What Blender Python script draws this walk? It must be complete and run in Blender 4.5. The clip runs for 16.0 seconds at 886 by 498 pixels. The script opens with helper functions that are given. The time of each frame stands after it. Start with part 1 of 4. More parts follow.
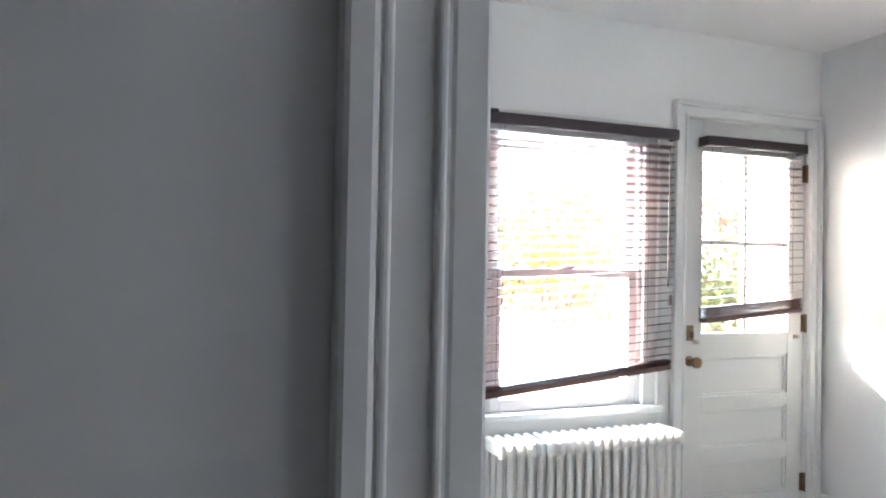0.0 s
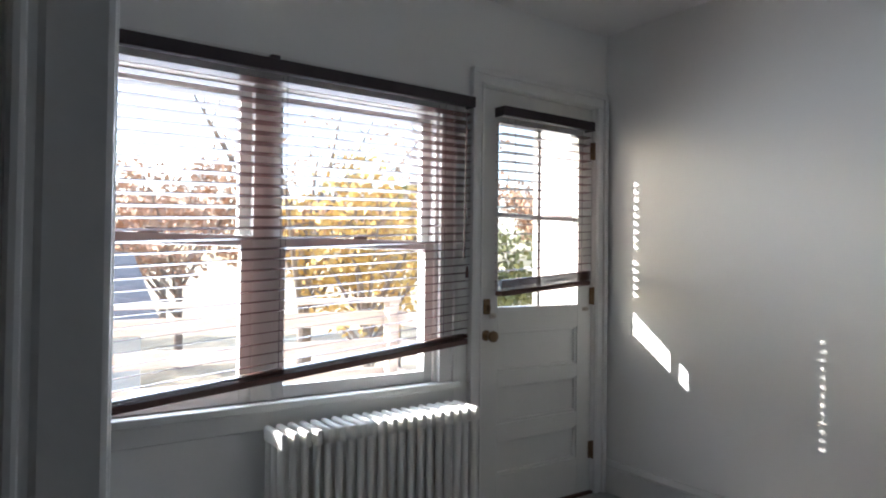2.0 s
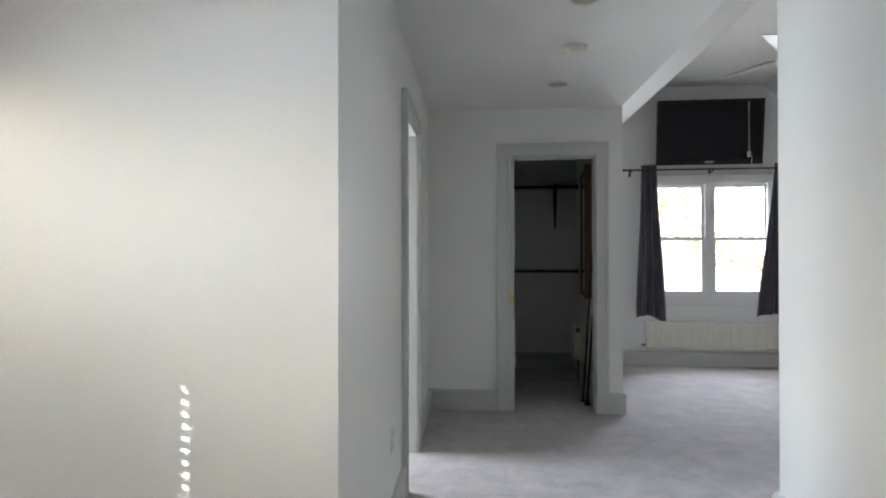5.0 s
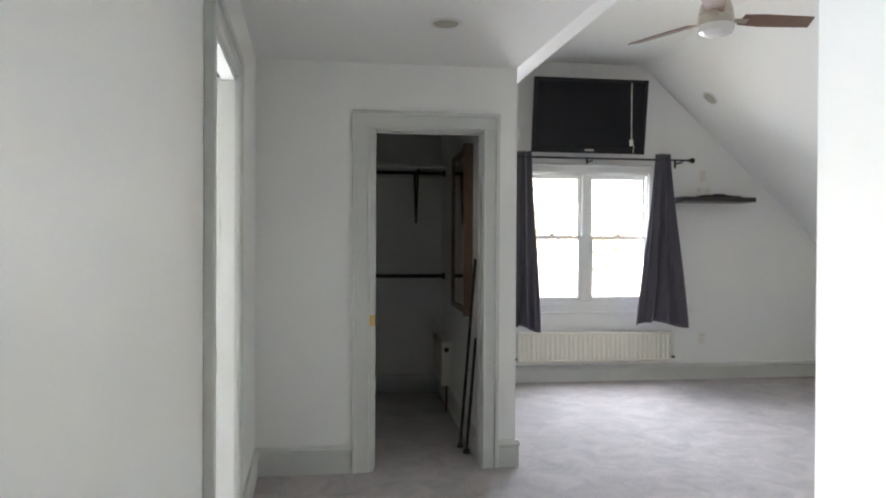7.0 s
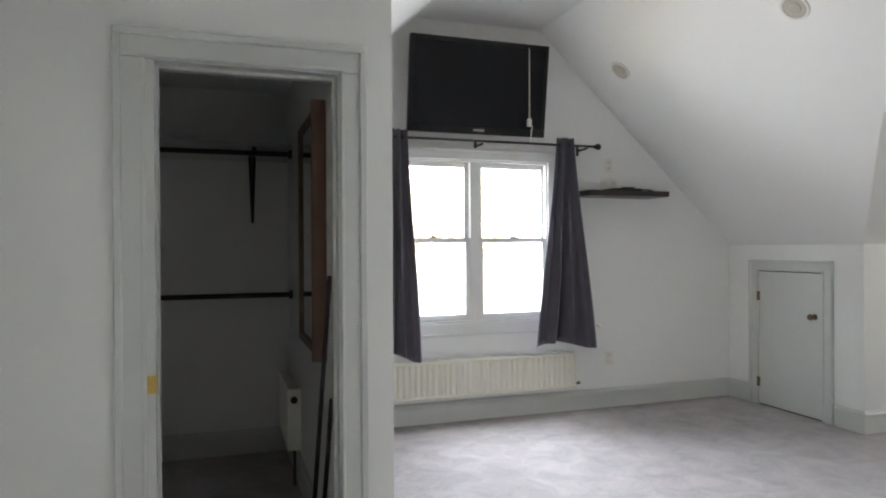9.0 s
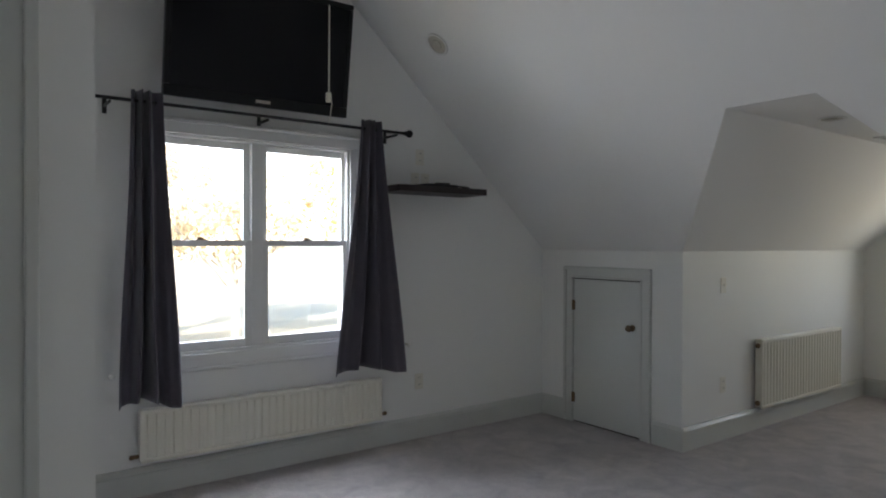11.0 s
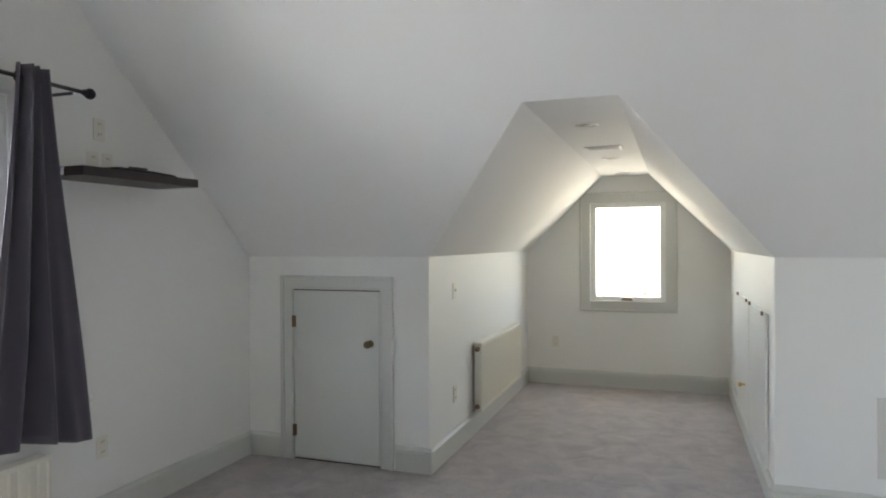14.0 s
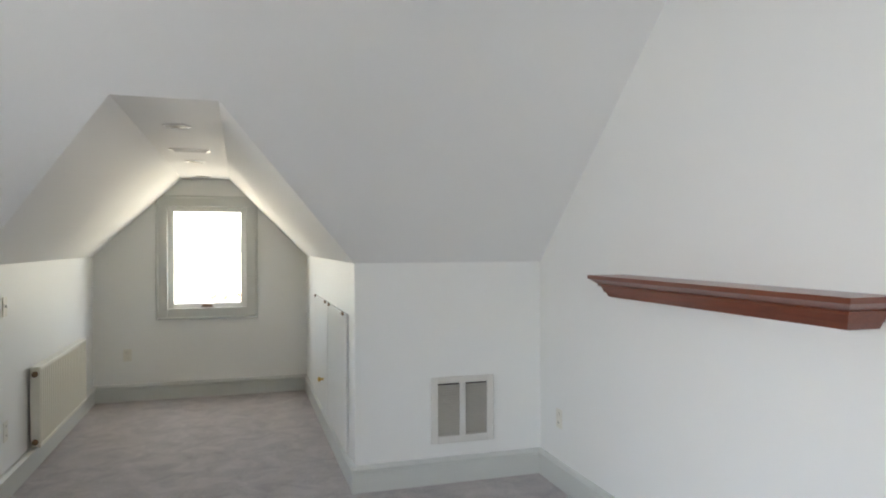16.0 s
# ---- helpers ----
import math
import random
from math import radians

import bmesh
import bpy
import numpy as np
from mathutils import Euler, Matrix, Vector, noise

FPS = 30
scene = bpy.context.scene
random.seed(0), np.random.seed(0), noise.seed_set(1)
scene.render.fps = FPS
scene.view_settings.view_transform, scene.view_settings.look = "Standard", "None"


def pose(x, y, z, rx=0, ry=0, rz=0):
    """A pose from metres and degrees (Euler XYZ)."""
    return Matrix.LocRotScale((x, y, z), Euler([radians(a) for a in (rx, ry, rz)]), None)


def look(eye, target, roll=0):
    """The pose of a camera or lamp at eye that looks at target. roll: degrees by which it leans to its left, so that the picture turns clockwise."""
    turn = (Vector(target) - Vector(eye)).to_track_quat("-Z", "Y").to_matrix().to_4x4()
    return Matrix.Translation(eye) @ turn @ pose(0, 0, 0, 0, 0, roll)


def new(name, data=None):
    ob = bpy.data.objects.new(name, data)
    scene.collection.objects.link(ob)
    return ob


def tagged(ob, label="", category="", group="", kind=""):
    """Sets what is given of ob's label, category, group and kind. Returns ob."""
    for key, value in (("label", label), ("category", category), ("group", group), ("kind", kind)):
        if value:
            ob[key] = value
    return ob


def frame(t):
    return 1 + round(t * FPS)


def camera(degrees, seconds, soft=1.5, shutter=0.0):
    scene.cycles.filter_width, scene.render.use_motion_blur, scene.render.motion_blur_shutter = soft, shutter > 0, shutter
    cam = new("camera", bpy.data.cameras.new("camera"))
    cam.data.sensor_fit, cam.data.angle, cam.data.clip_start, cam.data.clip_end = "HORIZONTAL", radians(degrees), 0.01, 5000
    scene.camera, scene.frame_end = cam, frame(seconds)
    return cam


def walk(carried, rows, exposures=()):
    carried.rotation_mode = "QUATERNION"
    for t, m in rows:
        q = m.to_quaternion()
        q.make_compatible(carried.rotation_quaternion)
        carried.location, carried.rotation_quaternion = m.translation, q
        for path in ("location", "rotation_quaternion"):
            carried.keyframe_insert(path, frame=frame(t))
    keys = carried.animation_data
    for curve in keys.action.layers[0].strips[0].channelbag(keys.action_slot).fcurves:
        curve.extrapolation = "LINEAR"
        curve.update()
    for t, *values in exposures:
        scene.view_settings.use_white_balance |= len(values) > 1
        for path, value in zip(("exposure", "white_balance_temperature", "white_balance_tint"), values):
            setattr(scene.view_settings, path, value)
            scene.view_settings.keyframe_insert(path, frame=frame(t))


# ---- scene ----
cam = camera(67.6, 16.0, 2.0)
EXPOSURES = [(0, 4.5, 6000, 13), (0.5, 4.0, 6000, 13), (1.5, 3.1, 6000, 13), (2.5, 2.25, 6050, 12), (3.5, 2.65, 6250, 10), (4, 3.2, 6250, 10), (4.5, 3.45, 6250, 10), (6.2, 3.6, 6350, 11), (7, 4.15, 6450, 11),
             (8.5, 4.15, 6450, 11), (9.5, 3.95, 6400, 11), (11.8, 2.6, 6200, 11), (12.5, 2.7, 6200, 11), (13.5, 3.5, 6300, 11), (14, 3.85, 6400, 10), (14.5, 3.95, 6450, 10), (15, 3.85, 6450, 10), (16, 3.8, 6450, 10)]
PATH = [
    (0, (1.063, -0.205, 1.281), (1.728, 1.681, 1.313), 1.1),
    (0.5, (1.086, -0.2, 1.266), (1.918, 1.618, 1.288), 1.1),
    (1, (1.149, -0.17, 1.21), (2.098, 1.59, 1.246), 0.9),
    (1.5, (1.232, -0.105, 1.188), (2.284, 1.595, 1.221), 0.7),
    (2, (1.275, -0.035, 1.171), (2.425, 1.6, 1.206), 0.7),
    (2.5, (1.303, 0.01, 1.208), (2.593, 1.539, 1.223), 0.9),
    (3, (1.374, 0.025, 1.248), (2.96, 1.244, 1.255), 0.9),
    (3.5, (1.497, 0.049, 1.256), (3.32, 0.872, 1.264), 0.6),
    (4, (1.692, 0.08, 1.251), (3.609, 0.65, 1.259), 0.3),
    (4.5, (1.869, 0.1, 1.274), (3.826, 0.511, 1.27), 0.4),
    (4.7, (1.985, 0.159, 1.255), (3.955, 0.501, 1.26), 0.2),
    (6.8, (3.413, 0.445, 1.35), (5.403, 0.244, 1.337), 0.3),
    (7, (3.573, 0.446, 1.355), (5.556, 0.192, 1.34), 0.3),
    (8, (4.303, 0.315, 1.357), (6.253, -0.127, 1.351), -0.1),
    (8.5, (4.649, 0.226, 1.368), (6.582, -0.2917, 1.359), -0.2),
    (9, (4.994, 0.136, 1.379), (6.888, -0.504, 1.371), -0.3),
    (9.5, (5.276, 0.02, 1.414), (7.118, -0.759, 1.404), -0.2),
    (11.8, (6.217, -0.322, 1.447), (7.672, -1.694, 1.428), -0.0),
    (12, (6.307, -0.327, 1.457), (7.722, -1.741, 1.438), -0.1),
    (12.5, (6.588, -0.278, 1.466), (7.822, -1.851, 1.448), -0.0),
    (13, (6.773, -0.269, 1.484), (7.839, -1.961, 1.458), -0.1),
    (13.5, (6.987, -0.362, 1.447), (7.854, -2.164, 1.428), -0.2),
    (14, (7.095, -0.372, 1.465), (7.757, -2.259, 1.447), -0.3),
    (14.5, (7.21, -0.387, 1.482), (7.638, -2.341, 1.466), -0.1),
    (15, (7.326, -0.407, 1.484), (7.408, -2.405, 1.467), 0.1),
    (15.5, (7.321, -0.395, 1.483), (7.08, -2.381, 1.468), -0.1),
    (16, (7.256, -0.352, 1.493), (6.666, -2.263, 1.478), -0.1),
]
walk(cam, [(t, look(eye, target, roll)) for t, eye, target, roll in PATH], EXPOSURES)

# ---- light ----
world = bpy.data.worlds.new("sky")
scene.world = world
world.use_nodes = True
_wn = world.node_tree.nodes
_sky = _wn.new("ShaderNodeTexSky")
_sky.sky_type = "NISHITA"
_sky.sun_disc = False
SUN_TO = Vector((-1.0, 1.0, 0.74)).normalized()
_sky.sun_elevation = math.asin(SUN_TO.z)
_sky.sun_rotation = math.atan2(SUN_TO.x, SUN_TO.y)
_sky.air_density, _sky.dust_density = 1.0, 2.0
world.node_tree.links.new(_sky.outputs[0], _wn["Background"].inputs[0])
_wn["Background"].inputs[1].default_value = 0.15
_sun = bpy.data.lights.new("sun", "SUN")
_sun.energy, _sun.angle, _sun.color = 4.0, radians(0.5), (1.0, 0.94, 0.86)
_so = new("sun", _sun)
_so.matrix_world = look(SUN_TO * 40, (0, 0, 0))

def sky_lamp(name, eye, target, w, h, power, colour=(0.90, 0.92, 1.0)):
    """Sky and ground light that falls in through one opening."""
    d = bpy.data.lights.new(name, "AREA")
    d.shape, d.size, d.size_y, d.energy, d.color = "RECTANGLE", w, h, power, colour
    new(name, d).matrix_world = look(eye, target)

sky_lamp("sky_gable", (10.55, -1.795, 1.75), (9.55, -1.795, 1.10), 1.5, 1.4, 15.5, (0.87, 0.91, 1.0))
sky_lamp("sky_dormer", (7.547, -7.46, 1.376), (7.547, -6.4, 1.15), 0.68, 0.96, 1.1, (1.0, 0.90, 0.74))
sky_lamp("sky_sunroom", (2.12, 2.47, 1.235), (2.12, 1.0, 1.1), 1.48, 1.12, 6.5, (0.76, 0.86, 1.0))
sky_lamp("sky_glazed_door", (3.495, 2.40, 1.385), (3.3, 1.0, 1.2), 0.52, 0.82, 0.15, (0.76, 0.86, 1.0))
sky_lamp("sky_bathroom", (6.45, 2.5, 1.5), (6.1, 1.2, 0.5), 0.65, 0.9, 7, (0.85, 0.92, 1.0))

# ---- materials ----
def material(name, colour, rough=0.6, metal=0.0, var=0.06, scale=6.0, fine=120.0, bump=0.05, second=None, stretch=None, coat=0.0, sheen=0.0):
    """Procedural surface: coarse and fine colour variation, grain relief."""
    m = bpy.data.materials.new(name)
    m.use_nodes = True
    n, l = m.node_tree.nodes, m.node_tree.links
    b = n["Principled BSDF"]
    b.inputs["Roughness"].default_value, b.inputs["Metallic"].default_value = rough, metal
    b.inputs["Coat Weight"].default_value = coat
    b.inputs["Sheen Weight"].default_value = sheen
    tc = n.new("ShaderNodeTexCoord")
    src = tc.outputs["Object"]
    if stretch:
        mp = n.new("ShaderNodeMapping")
        mp.inputs["Scale"].default_value = stretch
        l.new(src, mp.inputs[0])
        src = mp.outputs[0]
    n1, n2 = n.new("ShaderNodeTexNoise"), n.new("ShaderNodeTexNoise")
    n1.inputs["Scale"].default_value, n1.inputs["Detail"].default_value = scale, 5
    n2.inputs["Scale"].default_value, n2.inputs["Detail"].default_value = fine, 3
    l.new(src, n1.inputs["Vector"]), l.new(src, n2.inputs["Vector"])
    mix = n.new("ShaderNodeMix")
    mix.data_type = "RGBA"
    lo = second or tuple(c * (1 - var * 2) for c in colour)
    mix.inputs[6].default_value, mix.inputs[7].default_value = (*lo, 1), (*colour, 1)
    add = n.new("ShaderNodeMath")
    add.operation = "MULTIPLY_ADD"
    add.inputs[1].default_value, add.inputs[2].default_value = 1.6, -0.3
    av = n.new("ShaderNodeMath")
    av.operation = "MULTIPLY_ADD"
    av.inputs[1].default_value = 0.35
    sc = n.new("ShaderNodeMath")
    sc.operation = "MULTIPLY"
    sc.inputs[1].default_value = 0.65
    l.new(n1.outputs[0], sc.inputs[0])
    l.new(n2.outputs[0], av.inputs[0]), l.new(sc.outputs[0], av.inputs[2])
    l.new(av.outputs[0], add.inputs[0])
    add.use_clamp = True
    l.new(add.outputs[0], mix.inputs[0])
    l.new(mix.outputs[2], b.inputs["Base Color"])
    if bump:
        bp = n.new("ShaderNodeBump")
        bp.inputs["Strength"].default_value, bp.inputs["Distance"].default_value = bump, 0.004
        l.new(n2.outputs[0], bp.inputs["Height"])
        l.new(bp.outputs[0], b.inputs["Normal"])
    return m

PAINT = material("wall paint", (0.80, 0.795, 0.76), 0.55, var=0.015, scale=1.6, fine=160, bump=0.06)
CEIL = material("ceiling paint", (0.82, 0.815, 0.79), 0.7, var=0.012, scale=1.2, fine=200, bump=0.05)
# dark tone for unseen landing walls, so less light bounces onto the partition
DIMWALL = material("dark bounce-cutting paint", (0.28, 0.26, 0.24), 0.6, var=0.03, scale=1.6, fine=160, bump=0.06)
TRIM = material("trim paint", (0.60, 0.605, 0.565), 0.35, var=0.03, scale=3, fine=90, bump=0.03)
WHITE = material("white gloss paint", (0.74, 0.735, 0.70), 0.35, var=0.03, scale=4, fine=90, bump=0.03)
DOORP = material("painted door", (0.70, 0.70, 0.655), 0.4, var=0.03, scale=3, fine=80, bump=0.03)
RADP = material("radiator enamel", (0.80, 0.79, 0.73), 0.3, var=0.02, scale=5, fine=60, bump=0.02)
CREAM = material("cream enamel", (0.76, 0.73, 0.62), 0.3, var=0.02, scale=5, fine=60, bump=0.02)
CARPET = material("cut pile carpet", (0.50, 0.455, 0.43), 0.95, second=(0.25, 0.225, 0.218), scale=5.0, fine=90, bump=1.0, sheen=0.25)
for _n in CARPET.node_tree.nodes:
    if _n.type == "TEX_NOISE" and _n.inputs["Scale"].default_value < 10:
        _n.inputs["Distortion"].default_value, _n.inputs["Detail"].default_value, _n.inputs["Roughness"].default_value = 0.7, 9, 0.68
    if _n.type == "MATH" and _n.operation == "MULTIPLY_ADD" and _n.inputs[1].default_value > 1:
        _n.inputs[1].default_value, _n.inputs[2].default_value = 2.8, -0.9
SLATM = material("mahogany slat", (0.105, 0.042, 0.032), 0.45, second=(0.06, 0.023, 0.018), scale=3, fine=30, bump=0.05, stretch=(1, 14, 14), coat=0.3)
SLATM.node_tree.nodes["Principled BSDF"].inputs["Coat Roughness"].default_value = 0.12
VALM = material("dark valance", (0.035, 0.022, 0.024), 0.4, var=0.2, scale=5, fine=60, bump=0.05)
MAHOG = material("mahogany mantel", (0.20, 0.050, 0.022), 0.3, second=(0.10, 0.022, 0.010), scale=5, fine=40, bump=0.06, stretch=(14, 1, 14), coat=0.4)
WOOD = material("brown board", (0.15, 0.07, 0.038), 0.5, second=(0.09, 0.042, 0.022), scale=4, fine=40, bump=0.06, stretch=(14, 14, 1))
ESPRESSO = material("espresso board", (0.030, 0.020, 0.018), 0.4, var=0.2, scale=6, fine=60, bump=0.04)
BLACK = material("black metal", (0.018, 0.017, 0.018), 0.4, metal=0.4, var=0.1, bump=0.03)
PLASTIC = material("black plastic", (0.012, 0.012, 0.013), 0.35, var=0.1, bump=0.02)
SCREEN = material("screen glass", (0.006, 0.006, 0.008), 0.12, var=0.05, bump=0.0)
for _m in (SCREEN, PLASTIC):
    _m.node_tree.nodes["Principled BSDF"].inputs["Specular IOR Level"].default_value = 0.18
BRASS = material("brass", (0.72, 0.50, 0.16), 0.28, metal=1.0, var=0.12, scale=30, bump=0.03)
BRONZE = material("aged brass", (0.24, 0.16, 0.09), 0.38, metal=0.9, var=0.2, scale=30, bump=0.04)
MIRROR = material("mirror silver", (0.86, 0.86, 0.87), 0.03, metal=1.0, var=0.01, bump=0.0)
NICKEL = material("brushed nickel", (0.55, 0.50, 0.42), 0.32, metal=1.0, var=0.06, scale=20, bump=0.03)
CURTAIN = material("charcoal cloth", (0.085, 0.076, 0.094), 0.85, var=0.12, scale=8, fine=300, bump=0.35, sheen=0.3)
IVORY = material("ivory plastic", (0.74, 0.71, 0.62), 0.4, var=0.02, bump=0.01)
OPAL = material("opal glass", (0.85, 0.84, 0.80), 0.25, var=0.01, bump=0.0)
CANIN = material("lamp recess", (0.48, 0.44, 0.36), 0.45, var=0.1, bump=0.02)
BLADE = material("walnut fan blade", (0.24, 0.15, 0.11), 0.4, second=(0.16, 0.09, 0.065), scale=4, fine=40, bump=0.05, stretch=(1, 12, 12))
GRILLE = material("grille enamel", (0.66, 0.64, 0.59), 0.4, var=0.03, bump=0.02)
LOUVRE = material("grey louvre enamel", (0.54, 0.51, 0.45), 0.45, var=0.05, bump=0.02)
DARK = material("dark infill", (0.05, 0.045, 0.04), 0.8, var=0.1, bump=0.02)
DECK = material("weathered deck board", (0.46, 0.40, 0.34), 0.8, second=(0.30, 0.25, 0.21), scale=3, fine=40, bump=0.2, stretch=(1, 10, 10))
RAILW = material("deck rail timber", (0.58, 0.50, 0.44), 0.75, second=(0.42, 0.34, 0.29), scale=4, fine=40, bump=0.2)
GRASS = material("leaf-strewn lawn", (0.40, 0.34, 0.24), 0.95, second=(0.28, 0.24, 0.15), scale=0.4, fine=14, bump=0.5)
BARK = material("bark", (0.24, 0.19, 0.15), 0.9, second=(0.14, 0.11, 0.09), scale=6, fine=40, bump=0.6)
GREYBARK = material("pale grey bark", (0.42, 0.38, 0.33), 0.9, second=(0.28, 0.25, 0.21), scale=6, fine=40, bump=0.6)
SHINGLE = material("asphalt shingle", (0.10, 0.11, 0.13), 0.9, var=0.2, scale=5, fine=60, bump=0.3)
SIDING = material("pale siding", (0.60, 0.58, 0.54), 0.7, var=0.05, scale=2, fine=40, bump=0.1)
LEAFY = material("yellow leaf", (0.56, 0.39, 0.09), 0.7, second=(0.44, 0.27, 0.10), scale=1.2, fine=8, bump=0)
LEAFR = material("russet leaf", (0.44, 0.26, 0.15), 0.8, second=(0.34, 0.21, 0.14), scale=0.8, fine=8, bump=0)
LEAFP = material("pale tan leaf", (0.66, 0.56, 0.38), 0.8, second=(0.52, 0.43, 0.30), scale=0.8, fine=8, bump=0)
LEAFG = material("dull green leaf", (0.12, 0.14, 0.045), 0.8, second=(0.20, 0.17, 0.05), scale=0.8, fine=8, bump=0)

def glass_material():
    m = bpy.data.materials.new("window glass")
    m.use_nodes = True
    n, l = m.node_tree.nodes, m.node_tree.links
    n.remove(n["Principled BSDF"])
    t, g, x = (n.new("ShaderNodeBsdfTransparent"), n.new("ShaderNodeBsdfGlossy"), n.new("ShaderNodeMixShader"))
    t.inputs[0].default_value = (0.97, 0.98, 0.975, 1)
    g.inputs["Roughness"].default_value = 0.02
    x.inputs[0].default_value = 0.05
    l.new(t.outputs[0], x.inputs[1]), l.new(g.outputs[0], x.inputs[2])
    l.new(x.outputs[0], n["Material Output"].inputs[0])
    return m

GLASS = glass_material()

# ---- mesh helpers ----
def box(bm, x0, x1, y0, y1, z0, z1, bevel=0.0):
    made = bmesh.ops.create_cube(bm, size=1.0)["verts"]
    sx, sy, sz = abs(x1 - x0), abs(y1 - y0), abs(z1 - z0)
    for v in made:
        v.co = Vector(((x0 + x1) / 2 + v.co.x * sx, (y0 + y1) / 2 + v.co.y * sy, (z0 + z1) / 2 + v.co.z * sz))
    if bevel:
        edges = list({e for v in made for e in v.link_edges})
        bmesh.ops.bevel(bm, geom=edges, offset=min(bevel, sx * 0.4, sy * 0.4, sz * 0.4), segments=2, profile=0.5, affect="EDGES")
    return bm

def B(*args, bevel=0.0):
    return box(bmesh.new(), *args, bevel=bevel)

def cyl(bm, p, q, r, r2=None, seg=16):
    p, q = Vector(p), Vector(q)
    d = q - p
    m = Matrix.Translation((p + q) / 2) @ d.to_track_quat("Z", "Y").to_matrix().to_4x4()
    bmesh.ops.create_cone(bm, cap_ends=True, segments=seg, radius1=r, radius2=r if r2 is None else r2, depth=d.length, matrix=m)
    return bm

def ball(bm, p, r, sx=1, sy=1, sz=1):
    bmesh.ops.create_uvsphere(bm, u_segments=16, v_segments=10, radius=r, matrix=Matrix.Translation(p) @ Matrix.Diagonal((sx, sy, sz, 1)))
    return bm

def lathe(bm, profile, m=Matrix(), seg=24):
    """Turn a profile of (radius, height) round z."""
    rings = []
    for r, h in profile:
        rings.append([bm.verts.new(m @ Vector((r * math.cos(a * math.tau / seg), r * math.sin(a * math.tau / seg), h))) for a in range(seg)])
    for a, b in zip(rings, rings[1:]):
        for i in range(seg):
            bm.faces.new((a[i], a[(i + 1) % seg], b[(i + 1) % seg], b[i]))
    bm.faces.new(rings[0][::-1]), bm.faces.new(rings[-1])
    bmesh.ops.recalc_face_normals(bm, faces=bm.faces)
    return bm

def slab(bm, poly, lift):
    """A plate: the polygon and its copy moved by lift."""
    lift = Vector(lift)
    a = [bm.verts.new(p) for p in poly]
    b = [bm.verts.new(Vector(p) + lift) for p in poly]
    bm.faces.new(a), bm.faces.new(b[::-1])
    for i in range(len(a)):
        j = (i + 1) % len(a)
        bm.faces.new((a[i], b[i], b[j], a[j]))
    bmesh.ops.recalc_face_normals(bm, faces=bm.faces)
    return bm

def smooth(ob, angle=40):
    for p in ob.data.polygons:
        p.use_smooth = True
    ob.data.set_sharp_from_angle(angle=radians(angle))
    return ob

def mesh_of(name, bm, mat):
    me = bpy.data.meshes.new(name)
    bm.to_mesh(me)
    bm.free()
    me.materials.append(mat)
    return me

def structure(name, bm, mat, label="", category=""):
    return tagged(new(name, mesh_of(name, bm, mat)), label, category or name.split("_")[0], kind="structure")

def thing(name, label, category, at=(0, 0, 0), group="", kind=""):
    ob = new(name)
    ob.empty_display_size = 0.05
    ob.location = at
    return tagged(ob, label, category, group, kind)

def part(name, bm, mat, parent, label="", rounded=False):
    """One mesh object under a thing or part; its coordinates are the world's."""
    ob = new(name, mesh_of(name, bm, mat))
    ob.parent = parent
    off = Vector((0, 0, 0))
    p = parent
    while p:
        off += p.location
        p = p.parent
    ob.data.transform(Matrix.Translation(-off))
    if label:
        ob["label"] = label
    if rounded:
        smooth(ob)
    return ob

# ---- plan ----
YW, XE, EY = 2.29, 3.943, 0.765          # sunroom: window wall, sunlit wall, its free corner
XC, CE = 7.522, -0.51                    # closet wall and its free corner
XT = 9.91                                # wall with the television
YK, ZK = -4.295, 1.378                   # knee wall
ZR, ZH, ZF = 2.352, 2.425, 3.15          # ceilings: sunroom, hall, attic
YS, YN, YNW, CW = -2.37, -1.30, -1.62, -0.66                    # flat attic ceiling's edges and the hall ceiling's free corner
XM, YM = 5.375, -0.90                    # mantel wall and its free corner
NX0, NX1, NC0, NC1, NY, NZ = 6.594, 8.567, 7.338, 7.782, -7.25, 2.134
K = (ZF - ZK) / (YS - YK)
NT = YK + (NZ - ZK) / K
HA = math.atan2(1.04 - EY, XC - XE)      # the hall wall stands slightly askew
T = 0.14
GZ = -3.0                                # garden level below the attic storey

# ---- structure ----
structure("floor", B(-1.2, XT + 0.15, NY - 0.15, YW + T, -0.12, 0.0), CARPET, "pale greige cut-pile carpet with trodden marks", "floor")

bm = bmesh.new()
WX0, WX1, WZ0, WZ1 = 1.36, 2.885, 0.655, 1.815     # window pair's opening
DX0, DX1, DZ = 3.115, 3.853, 1.960                  # outside door's opening
box(bm, -0.2, WX0, YW, YW + T, 0, 2.6), box(bm, WX0, WX1, YW, YW + T, 0, WZ0), box(bm, WX0, WX1, YW, YW + T, WZ1, 2.6)
box(bm, WX1, DX0, YW, YW + T, 0, 2.6), box(bm, DX0, DX1, YW, YW + T, DZ, 2.6), box(bm, DX1, XE + T, YW, YW + T, 0, 2.6)
structure("wall_north", bm, PAINT, "white painted wall with window pair and outside door", "wall")

bm = bmesh.new()
slab(bm, [(XE, EY, 0), (XE, YW, 0), (XE + T, YW, 0), (XE + T, EY + T * math.tan(HA), 0)], (0, 0, 2.6))
structure("wall_sunlit", bm, PAINT, "white painted wall crossed by sunlight", "wall")

